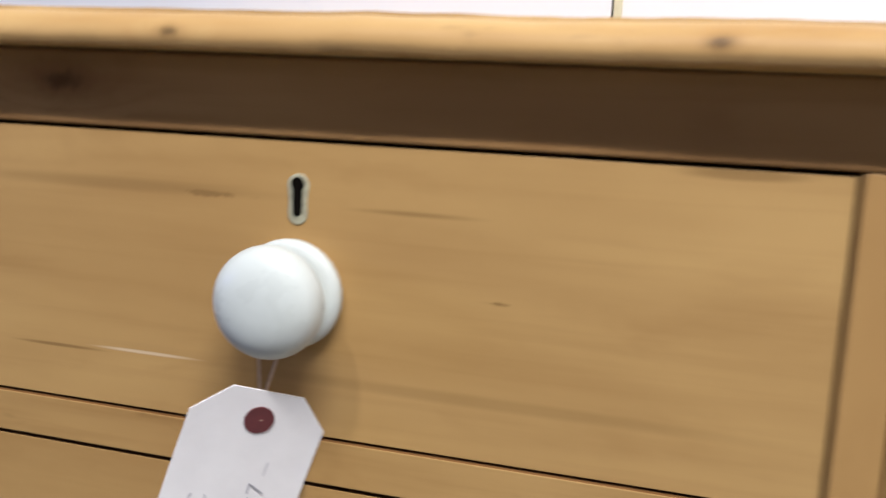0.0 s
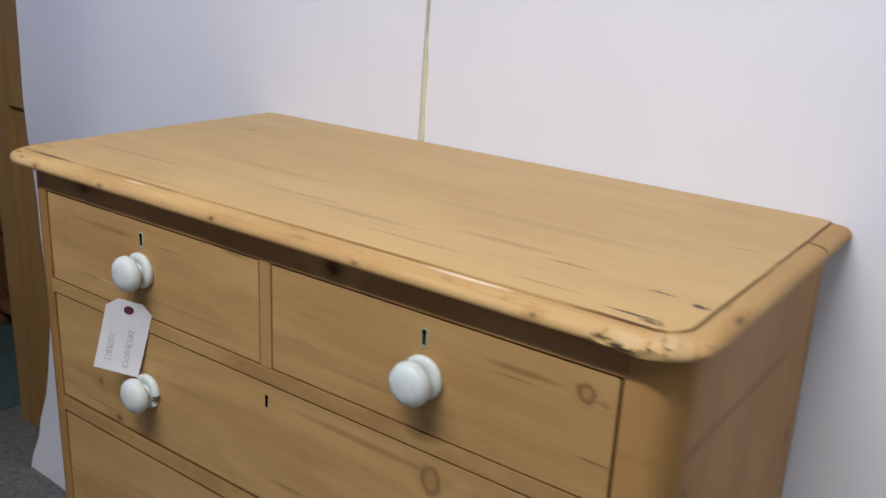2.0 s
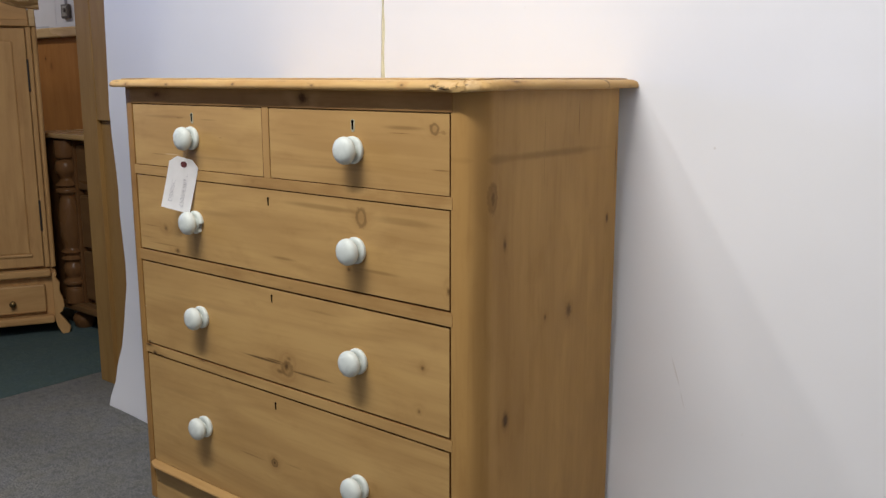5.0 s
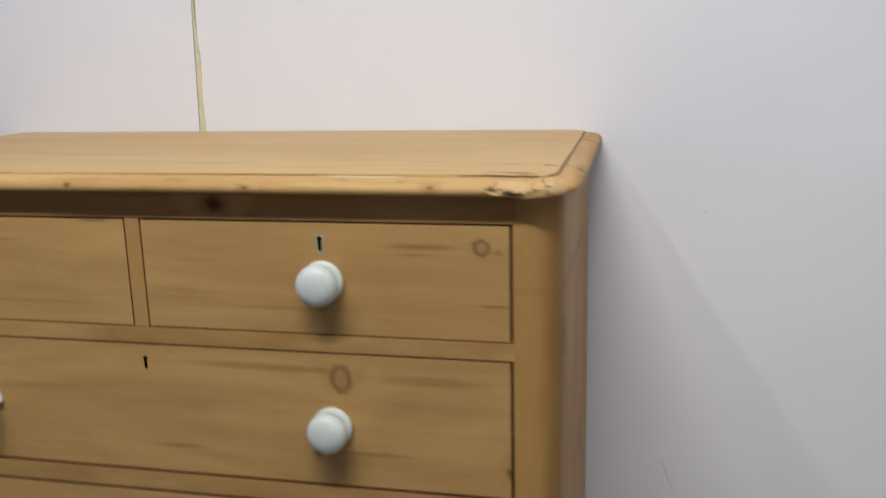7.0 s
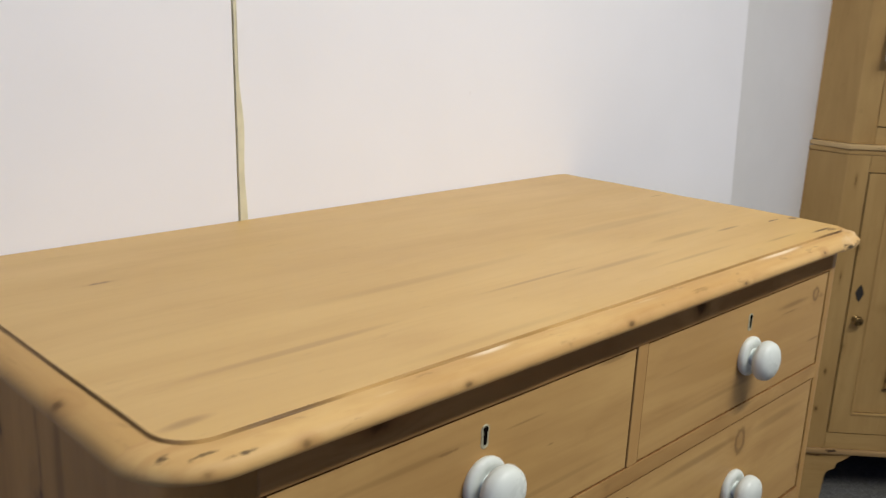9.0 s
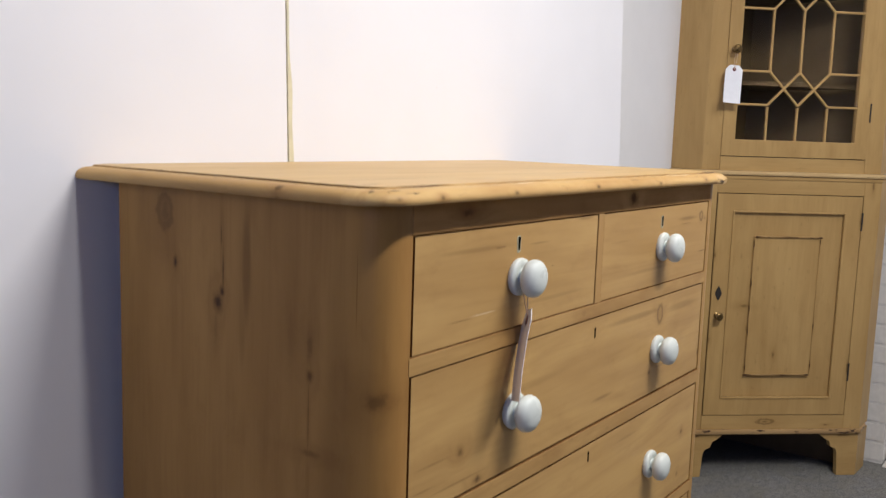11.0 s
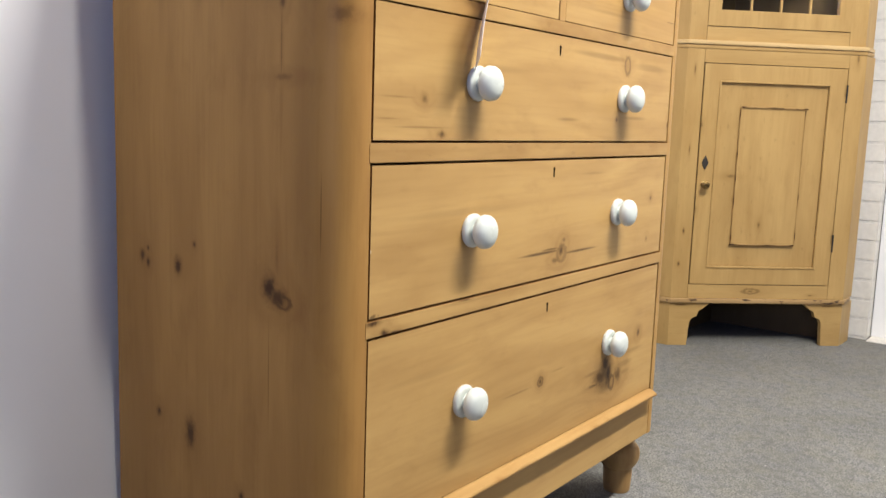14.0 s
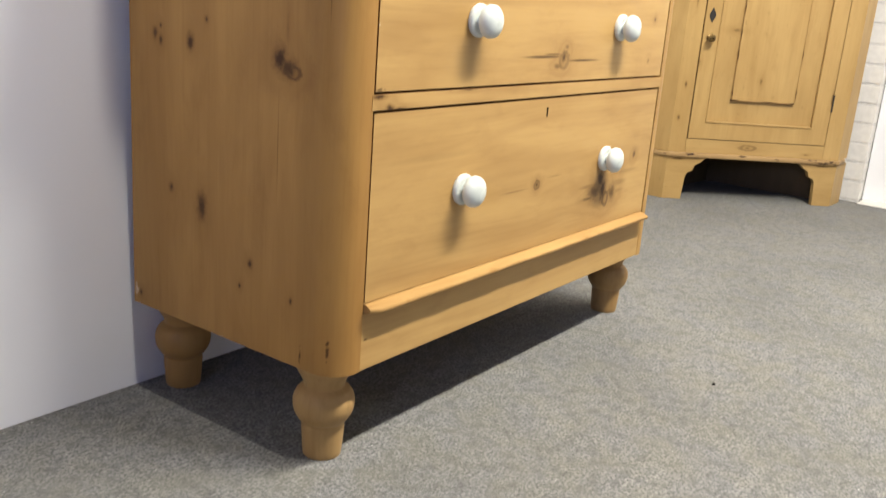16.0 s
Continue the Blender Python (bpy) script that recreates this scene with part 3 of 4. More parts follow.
BEAD = wood("pine_worn_edge", "x", dark=(0.022, 0.013, 0.007), tone=(0.60, 0.400, 0.165), deep=(0.35, 0.175, 0.052), stripe=45.0, rings=1.7, wear=0.24, rough=0.50, figure=1.5, knots=EDGE_KNOTS, streaks=EDGE_PALE + EDGE_NICKS)
BEAD_SIDE = wood("pine_worn_end", "y", flat="z", tone=(0.545, 0.350, 0.130), deep=(0.32, 0.16, 0.048), stripe=60.0, rings=1.2, wear=0.18, rough=0.48, knots=((-0.080, 0.12, 1.12, 0.008, 0.005, 0.6, 0), (0.966, 0.085, 1.12, 0.014, 0.004, 0.6, 0)),
                 streaks=((0.957, 0.372, 1.12, 0.0040, 0.030, 0.8, 0), (0.950, 0.10, 1.12, 0.02, 0.0015, 0.7, 0), (0.948, 0.22, 1.12, 0.03, 0.0012, 0.6, 0)))
TX0, TX1, TY0, TY1 = -0.085, 0.971, -0.0225, 0.486
TOP_RINGS = [(0.0060, 1.1125), (0.0016, 1.1131), (0.0002, 1.1155), (0.0, 1.1175), (0.0008, 1.1205), (0.0034, 1.1240), (0.0085, 1.1268), (0.015, 1.1281), (0.0240, 1.1287),
             (0.0246, 1.1276), (0.0253, 1.1276), (0.0262, 1.1308), (0.050, 1.1318)]


def top_outline(inset):
    r = max(0.056 - inset, 0.012)
    x0, x1, y0 = TX0 + inset, TX1 - inset, TY0 + inset
    pts = [(x0, TY1 - (TY1 - y0 - r) * i / 14) for i in range(14)]
    pts += arc(x0 + r, y0 + r, r, 180, 270, 16)
    pts += [(x0 + r + (x1 - x0 - 2 * r) * i / 150, y0) for i in range(1, 150)]
    pts += arc(x1 - r, y0 + r, r, 270, 360, 24)
    pts += [(x1, y0 + r + (TY1 - y0 - r) * i / 14) for i in range(1, 15)]
    return pts


def worn(x, y, z, inset):
    if inset > 0.027 or inset < 0.0005 and z < 1.11:
        return x, y, z
    if 0.0243 < inset < 0.0256:
        g = noise.noise(Vector((x * 7, y * 9, 5.3))) + 0.6 * noise.noise(Vector((x * 31, y * 31, 2.2)))
        deep = min(1.0, max(0.0, (0.75 if x > 0.80 or y > 0.02 else 0.42) + 1.3 * g))
        z += 0.0024 * (1 - deep)
    a = noise.noise(Vector((x * 14, y * 14, 3.1))) + 0.5 * noise.noise(Vector((x * 50, y * 50, 8.1)))
    k = 0.0016 * a
    corner = max(0.0, 1 - (Vector((x - 0.935, y + 0.012)).length / 0.065))
    k += corner * 0.0065 * noise.noise(Vector((x * 120, y * 120, 1.7)))
    broken = max(0.0, 1 - abs(x - 0.905) / 0.038) * max(0.0, 1 - inset / 0.014) * (1.0 if y < 0.0 else 0.0)
    k -= min(1.0, 2 * broken) * 0.0075 * (0.55 + noise.noise(Vector((x * 95, z * 160, 4.2))))
    cx, cy = 0.45, 0.3
    d = Vector((x - cx, y - cy)).normalized()
    return x + d.x * k, y + d.y * k, z + k * 0.5 - corner * 0.0015


bm = bmesh.new()
prev = None
for level, (inset, z) in enumerate(TOP_RINGS):
    ring = [bm.verts.new(worn(x, y, z, inset)) for x, y in top_outline(inset)]
    if prev is None:
        bm.faces.new(ring)
    else:
        for k in range(len(ring) - 1):
            f = bm.faces.new((prev[k], prev[k + 1], ring[k + 1], ring[k]))
            f.material_index = 1 if level in (9, 10, 11) else 0 if level > 9 else 3 if min(prev[k].co.y, ring[k].co.y) > 0.03 else 2
    prev = ring
bm.faces.new(prev)
back = [[v for v in bm.verts if abs(v.co.y - TY1) < 0.004 and v.co.x < 0], [v for v in bm.verts if abs(v.co.y - TY1) < 0.004 and v.co.x > 0]]
loop = sorted(back[0], key=lambda v: v.co.z) + sorted(back[1], key=lambda v: -v.co.z)
bm.faces.new(loop)
ob = part("top_board", bm, TOP_WOOD, chest, "worn pine top with a scribed rounded edge")
ob.data.materials.append(wood("pine_groove", "x", tone=(0.50, 0.32, 0.118), deep=(0.28, 0.15, 0.05), dark=(0.10, 0.055, 0.024), stripe=30.0, wear=0.30, streaks=(
    (0.62, 0.0030, 1.129, 0.30, 0.004, 0.30, 0), (0.20, 0.0030, 1.129, 0.10, 0.004, 0.25, 0), (0.90, 0.0030, 1.129, 0.08, 0.008, 0.9, 0), (0.02, 0.0035, 1.129, 0.05, 0.006, 0.8, 0),
    (0.946, 0.10, 1.129, 0.02, 0.20, 0.7, 0), (0.946, 0.36, 1.129, 0.02, 0.20, 0.7, 0), (-0.059, 0.20, 1.129, 0.02, 0.3, 0.7, 0))))
ob.data.materials.append(BEAD)
ob.data.materials.append(BEAD_SIDE)

# rails between the drawers
D = dict(short=(0.9462, 1.0761), one=(0.7582, 0.9222), two=(0.5378, 0.7274), three=(0.2506, 0.5100))
RAILS = []
RAIL_LOW = wood("pine_rail_chipped", "x", knots=((0.034, 0.0, 0.5155, 0.010, 0.006, 1.0, 0), (0.055, 0.0, 0.514, 0.016, 0.003, 0.9, 0), (0.012, 0.0, 0.532, 0.015, 0.0045, 1.0, 0), (0.21, 0.0, 0.534, 0.02, 0.002, 0.8, 0)))
for lo, hi, mat in ((0.9243, 0.9449, WOOD_RAIL), (0.7310, 0.7550, WOOD_RAIL), (0.5137, 0.5345, RAIL_LOW)):
    bm = box((W0 - 0.0015, 0.0003, lo), (W1 + 0.0015, 0.06, hi), 0.0006)
    RAILS.append(part("rail", bm, mat, chest))
part("divider", box((0.4413, 0.0005, 0.9450), (0.4597, 0.30, 1.0778), 0.0008), WOOD_UPRIGHT, chest)
for z in (0.934, 0.742, 0.522):
    part("dust_board", box((W0 - 0.02, 0.0605, z - 0.005), (W1 + 0.02, 0.42, z + 0.005), 0), WOOD_RAIL, chest, smooth=False)

# plinth, its moulding and the feet
PLINTH = wood("pine_plinth", "x", streaks=((0.012, 0.001, 0.196, 0.010, 0.002, 0.8, 0),))
part("plinth", box((W0 - 0.002, 0.002, BASE), (W1 + 0.002, 0.026, 0.2348), 0.0015), PLINTH, chest)
bm = bmesh.new()
prof = [(0.003, 0.2350), (-0.0105, 0.2350), (-0.0145, 0.2362), (-0.0165, 0.2388), (-0.0166, 0.2412), (-0.0152, 0.2432), (-0.0100, 0.2456), (-0.0055, 0.2478), (-0.002, 0.2494), (0.003, 0.2497)]
prev = None
for i in range(46):
    x = W0 + 0.0035 + (W1 - W0 - 0.011) * i / 45
    ring = []
    for y, z in prof:
        k = 0.0010 * noise.noise(Vector((x * 25, y * 60, z * 60)))
        chip = 0.006 if i in (0,) and y < -0.009 else 0.0
        ring.append(bm.verts.new((x, y + k + chip, z + 0.6 * k + 0.4 * chip)))
    if prev:
        for k in range(len(ring)):
            n = (k + 1) % len(ring)
            bm.faces.new((prev[k], prev[n], ring[n], ring[k]))
    else:
        bm.faces.new(ring)
    prev = ring
bm.faces.new(prev)
MOULD = wood("pine_moulding", "x", knots=((0.08, -0.019, 0.243, 0.004, 0.003, 0.8, 0), (0.30, -0.019, 0.243, 0.006, 0.003, 0.6, 0), (0.62, -0.019, 0.244, 0.006, 0.003, 0.7, 0), (0.67, -0.019, 0.245, 0.004, 0.003, 0.6, 0)),
             tone=(0.42, 0.262, 0.102), rings=1.6, spec=0.06)
part("moulding", bm, MOULD, chest, "thin chipped moulding")
FOOT = smooth_profile([(0.050, 0.151), (0.0515, 0.146), (0.047, 0.134), (0.0385, 0.121), (0.0355, 0.112), (0.0375, 0.109), (0.047, 0.103), (0.0535, 0.090), (0.0520, 0.073),
                       (0.0440, 0.060), (0.0380, 0.054), (0.0372, 0.050), (0.0375, 0.045), (0.0355, 0.020), (0.0335, 0.002), (0.031, 0.0005)], 3)
FOOT = [(r * 0.84, h) for r, h in FOOT]
for fx, fy in ((0.003, 0.068), (W1 + 0.024, 0.073), (0.012, 0.402), (W1 + 0.012, 0.402)):
    part("foot", lathe(FOOT, pose(fx, fy, 0.0), 30), WOOD_TURNED if fy < 0.2 else WOOD_TURNED_DARK, chest)

# knob: a dished rosette, a neck and a flattened ball, along -y
KNOB_HEAD = smooth_profile([(0.0105, 0.008), (0.0100, 0.0105), (0.0125, 0.0135), (0.0195, 0.0165), (0.0232, 0.0205), (0.0240, 0.0250), (0.0222, 0.0310), (0.0165, 0.0355), (0.0085, 0.0378), (0.0, 0.0384)], 4)
KNOB_ROSE = smooth_profile([(0.0222, 0.0), (0.0236, 0.002), (0.0242, 0.005), (0.0232, 0.0078), (0.0195, 0.0095), (0.0150, 0.0094), (0.0105, 0.0085), (0.0, 0.0080)], 3)


CHIP = plain("bare_ceramic", (0.34, 0.34, 0.31), 0.8, 0.0, 260, 0.35)


def knob(x, z, parent, chipped=False):
    bm = lathe(KNOB_ROSE, pose(x, 0.0020, z, 90, 0, 0), 36)
    if chipped:
        for v in bm.verts:
            d = Vector((v.co.x - x, v.co.z - z))
            if d.length > 0.016 and abs(math.atan2(d.y, d.x) + 0.45) < 0.40:
                d *= (0.0165 + 0.001 * math.sin(v.co.x * 4000)) / d.length
                v.co.x, v.co.z = x + d.x, z + d.y
    rose = part("knob", bm, PORCELAIN, parent, "white porcelain knob on a chipped backplate" if chipped else "white porcelain knob on a round backplate")
    if chipped:
        a = arc(0, 0, 0.0182, -46, -6, 5)
        part("chip", prism([(x + p, z + q) for p, q in [(0.012, -0.011), *a, (0.0145, -0.001)]], "y", -0.0052, 0.0012, 0.0008), CHIP, rose, "bare grey broken patch")
    part("knob_head", lathe(KNOB_HEAD, pose(x, 0.0020, z, 90, 0, 0), 36), PORCELAIN, rose)


def keyhole(x, z, parent, s=1.0):
    """A dark keyhole, top at z; the large ones have an inlaid brass rim."""
    def hole():
        r, low, hw = (0.0031, -0.0140, 0.0020) if s == 1.0 else (0.0031 * s, -0.0150 * s, 0.0021 * s)
        pts = arc(0, 0, r, -42, 222, 12)
        return [(x + a, z - 0.0040 * s + b) for a, b in pts + arc(0, low + hw, hw, 180, 360, 6)]
    ob = parent
    if s == 1.0:
        rim = arc(0, 0, 0.0052, 0, 180, 10) + [(-0.0044, -0.006)] + arc(0, -0.0124, 0.0047, 180, 360, 8) + [(0.0044, -0.006)]
        ob = part("keyhole_plate", prism([(x + a, z - 0.0046 + b) for a, b in rim], "y", 0.0009, 0.0050, 0.0006), BRASS, parent, "tarnished brass keyhole inlay")
    part("keyhole", prism(hole(), "y", 0.0006 if s == 1.0 else 0.0012, 0.0040), VOID, ob, smooth=False)


def gap_shade_edges(ob):
    """Paints the gap shade onto a board's unwaxed edges, beside its waxed face."""
    ob.data.materials.append(GAP_SHADE_EDGE)
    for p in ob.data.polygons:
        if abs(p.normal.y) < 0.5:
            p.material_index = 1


def drawer(x0, x1, z0, z1, material, label):
    bm = box((x0, 0.0016, z0), (x1, 0.023, z1), 0.0004)
    ob = part("drawer", bm, material, chest, label)
    gap_shade_edges(ob)
    part("drawer_box", box((x0 + 0.004, 0.0235, z0 + 0.002), (x1 - 0.004, 0.40, z1 - 0.012), 0), WOOD_RAIL, ob, smooth=False)
    return ob


def front_wood(name, knots=(), streaks=(), **more):
    more.setdefault("flat", "y")
    return wood(name, "x", [(x, 0, z, a, b, s, r) for x, z, a, b, s, r in knots], [(x, 0, z, a, b, s * 0.8, p) for x, z, a, b, s, p in streaks], **more)


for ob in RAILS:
    gap_shade_edges(ob)
DR1 = drawer(0.0050, 0.4392, *D["short"], front_wood("pine_drawer_a", streaks=((0.143, 0.9735, 0.026, 0.0008, 0.6, 1), (0.095, 0.9715, 0.024, 0.0009, 0.5, 0), (0.14, 1.052, 0.10, 0.004, 0.30, 0), (0.175, 1.051, 0.016, 0.0015, 0.5, 0), (0.27, 1.049, 0.035, 0.0016, 0.4, 0), (0.31, 1.015, 0.006, 0.001, 0.6, 0), (0.31, 0.972, 0.12, 0.003, 0.2, 0), (0.40, 1.074, 0.02, 0.002, 0.4, 0))), "short pine drawer, closed")
DR2 = drawer(0.4616, 0.8968, *D["short"], front_wood("pine_drawer_b", ((0.866, 1.0515, 0.0085, 0.0085, 0.70, 1),),
             ((0.80, 1.051, 0.050, 0.004, 0.45, 0), (0.885, 1.046, 0.015, 0.003, 0.35, 0), (0.79, 1.042, 0.03, 0.001, 0.6, 0), (0.88, 0.986, 0.02, 0.0012, 0.6, 0), (0.62, 0.975, 0.12, 0.004, 0.2, 0), (0.53, 1.03, 0.06, 0.003, 0.18, 0))), "short pine drawer, closed")
DR3 = drawer(0.0050, 0.8968, *D["one"], front_wood("pine_drawer_c", ((0.699, 0.893, 0.0115, 0.0165, 0.62, 1), (0.143, 0.766, 0.010, 0.006, 0.7, 0), (0.104, 0.812, 0.008, 0.008, 0.5, 0), (0.665, 0.796, 0.005, 0.005, 0.6, 0), (0.895, 0.79, 0.004, 0.007, 0.6, 0)),
             ((0.60, 0.902, 0.10, 0.005, 0.35, 0), (0.80, 0.895, 0.07, 0.006, 0.30, 0), (0.488, 0.793, 0.045, 0.004, 0.42, 0), (0.74, 0.800, 0.06, 0.004, 0.4, 0), (0.05, 0.812, 0.05, 0.0025, 0.4, 0), (0.10, 0.775, 0.06, 0.0015, 0.4, 0), (0.03, 0.785, 0.03, 0.0015, 0.4, 0), (0.26, 0.86, 0.12, 0.006, 0.16, 0))), "long pine drawer, closed")
DR4 = drawer(0.0050, 0.8968, *D["two"], front_wood("pine_drawer_d", ((0.487, 0.578, 0.008, 0.010, 0.85, 0), (0.489, 0.573, 0.015, 0.014, 0.55, 1), (0.468, 0.563, 0.014, 0.005, 0.5, 0), (0.838, 0.648, 0.005, 0.005, 0.55, 0), (0.83, 0.568, 0.005, 0.005, 0.5, 0), (0.495, 0.595, 0.008, 0.005, 0.4, 0)),
             ((0.425, 0.579, 0.065, 0.0026, 1.0, 0), (0.555, 0.572, 0.070, 0.0026, 1.0, 0), (0.45, 0.583, 0.03, 0.002, 0.8, 0), (0.59, 0.703, 0.05, 0.003, 0.25, 0), (0.012, 0.540, 0.012, 0.004, 0.85, 0), (0.004, 0.622, 0.003, 0.003, 0.9, 1), (0.20, 0.66, 0.15, 0.006, 0.14, 0))), "long pine drawer, closed")
DR5 = drawer(0.0050, 0.8968, *D["three"], front_wood("pine_drawer_e", ((0.440, 0.3635, 0.0090, 0.0080, 0.80, 1), (0.440, 0.3635, 0.0060, 0.0055, 0.80, 0), (0.712, 0.302, 0.011, 0.014, 0.85, 1), (0.662, 0.322, 0.032, 0.018, 0.80, 0), (0.682, 0.344, 0.018, 0.022, 1.0, 0), (0.696, 0.322, 0.015, 0.024, 1.0, 0), (0.676, 0.330, 0.034, 0.026, 0.45, 0), (0.640, 0.312, 0.030, 0.004, 0.7, 0), (0.655, 0.322, 0.024, 0.003, 0.6, 0), (0.738, 0.312, 0.018, 0.020, 0.70, 0), (0.822, 0.381, 0.007, 0.008, 0.75, 0)),
             ((0.370, 0.360, 0.050, 0.002, 0.42, 0), (0.500, 0.372, 0.030, 0.002, 0.3, 0), (0.645, 0.336, 0.040, 0.004, 0.45, 0), (0.760, 0.330, 0.035, 0.006, 0.35, 0), (0.76, 0.312, 0.03, 0.005, 0.3, 0), (0.80, 0.350, 0.05, 0.004, 0.25, 0), (0.15, 0.44, 0.12, 0.006, 0.12, 0))), "deep long pine drawer, closed")
keyhole(0.2190, 1.0620, DR1)
keyhole(0.6825, 1.0620, DR2)
keyhole(0.450, 0.9085, DR3, 0.9)
keyhole(0.450, 0.7175, DR4, 0.9)
keyhole(0.450, 0.4965, DR5, 0.9)
for ob, x, z in ((DR1, 0.218, 1.0105), (DR2, 0.685, 1.0095), (DR3, 0.219, 0.8365), (DR3, 0.687, 0.8335), (DR4, 0.2205, 0.6325), (DR4, 0.686, 0.6300), (DR5, 0.214, 0.3850), (DR5, 0.684, 0.3860)):
    knob(x, z, ob, chipped=(ob is DR3 and x < 0.4))


# ---- price tags ----
def price_tag(m, label, card_mat, width, height, lines, string_to):
    """Card hanging from its origin at the eyelet, in its own xz plane, facing -y."""
    tag = thing("price_tag", m, label, "price tag")
    w, c = width / 2, width * 0.24
    pts = [(-w, -height + 0.012), (w, -height + 0.012), (w, 0.012 - c), (w - c, 0.012), (-w + c, 0.012), (-w, 0.012 - c)]
    bm = bmesh.new()
    rows = 9
    def edge(z):
        return w if z < 0.012 - c else w - (z - (0.012 - c))
    prev = None
    for j in range(rows + 1):
        z = 0.012 - height + (height - c) * j / (rows - 1) if j < rows else 0.012
        bend = 0.010 * ((0.012 - z) / height) ** 2
        e = edge(z)
        ring = [bm.verts.new(v) for v in ((-e, -bend, z), (e, -bend, z), (e, -bend + 0.0007, z), (-e, -bend + 0.0007, z))]
        if prev:
            for k in range(4):
                bm.faces.new((prev[k], prev[(k + 1) % 4], ring[(k + 1) % 4], ring[k]))
        else:
            bm.faces.new(ring)
        prev = ring
    bm.faces.new(prev)
    part("card", bm, card_mat, tag, smooth=False)
    part("eyelet", prism(arc(0, -0.002, 0.0065 * width / 0.06, 0, 345, 23), "y", -0.0008, 0.0011), MAROON, tag, "round maroon paper eyelet")
    for i, pts in enumerate(string_to):
        part("string", rod(pts, 0.0007, 6), STRING, tag)
    for words, x, z, size in lines:      # writing runs up the card
        data = bpy.data.curves.new("writing", "FONT")
        data.body, data.size, data.resolution_u, data.offset = words, size, 3, -0.00022
        own = new("writing", data)
        me = bpy.data.meshes.new_from_object(own.evaluated_get(bpy.context.evaluated_depsgraph_get()))
        bpy.data.objects.remove(own)
        for v in me.vertices:
            up, over = z + v.co.x, x - v.co.y
            v.co = (over + 0.16 * v.co.y, -0.010 * ((0.012 - up) / height) ** 2 - 0.0004, up)
        me.materials.clear()
        me.materials.append(INK)
        new("writing", me).parent = tag
    return tag


# the first tag hangs from the neck of a knob and swings slightly forward
LINES = (("D8505C", -0.0105, -0.0880, 0.0138), ("\u00a3500/\u20ac587 \u2013", 0.0135, -0.0940, 0.0138))
up_way = Vector((0.350, -0.015, 0.922)).normalized()
side_way = Vector((0.803, 0.596, 0.0))
side_way = (side_way - side_way.dot(up_way) * up_way).normalized()
back_way = up_way.cross(side_way)
hang = Matrix((side_way, back_way, up_way)).transposed().to_4x4()
hang.translation = (0.2135, -0.0190, 0.9598)
price_tag(hang, "handwritten white card price tag hanging from a drawer knob", CARD, 0.060, 0.115, LINES,
          [[hang.inverted() @ Vector(p) for p in loop_pts] for loop_pts in (
              ((0.2131, -0.0188, 0.9575), (0.2128, -0.0186, 0.9655), (0.2100, -0.0150, 0.9850), (0.2085, -0.0120, 1.0020), (0.2110, -0.0105, 1.0160)),
              ((0.2135, -0.0188, 0.9575), (0.2137, -0.0184, 0.9655), (0.2190, -0.0150, 0.9860), (0.2275, -0.0120, 1.0040), (0.2260, -0.0105, 1.0160)))])

# ---- corner cupboard ----
CU = pose(2.474, 0.262, 0.0, 0, 0, -47.42)
cupboard = thing("corner_cupboard", CU, "tall stripped pine corner cupboard, glazed above, panelled below", "cupboard")
CW = wood("cupboard_pine_upright", "z", knots=((-0.262, 0.0, 0.80, 0.02, 0.004, 0.7, 0), (-0.262, 0.0, 0.50, 0.015, 0.004, 0.6, 0), (0.262, 0.0, 0.40, 0.04, 0.005, 0.8, 0), (0.262, 0.0, 0.93, 0.035, 0.005, 0.7, 0), (-0.30, 0.0, 0.99, 0.02, 0.004, 0.6, 0), (-0.30, 0.0, 0.42, 0.012, 0.005, 0.7, 0), (-0.31, 0.0, 0.30, 0.010, 0.006, 0.7, 0), (-0.29, 0.0, 1.30, 0.010, 0.006, 0.7, 0), (-0.30, 0.0, 0.71, 0.02, 0.003, 0.5, 0), (0.30, 0.0, 1.05, 0.02, 0.005, 0.5, 0)), tone=(0.475, 0.312, 0.122), deep=(0.28, 0.158, 0.050), rings=0.7, wear=0.10)
CH = wood("cupboard_pine_flat", "x", tone=(0.475, 0.312, 0.122), deep=(0.28, 0.158, 0.050), rings=0.7, wear=0.10, knots=((-0.03, 0.0, 0.203, 0.030, 0.010, 0.6, 1), (-0.03, 0.0, 0.203, 0.014, 0.005, 0.5, 0), (0.20, 0.0, 0.19, 0.010, 0.003, 0.6, 0), (-0.29, 0.0, 0.150, 0.03, 0.004, 0.7, 0), (0.27, 0.0, 0.150, 0.03, 0.004, 0.7, 0)))
# inside boards: tone cut well below the front's to paint in the interior's shade
CBACK = wood("cupboard_inside_shade", "z", tone=(0.115, 0.080, 0.040), deep=(0.07, 0.045, 0.02), rough=0.6)
H, R = 0.331, 0.115      # half face, canted return
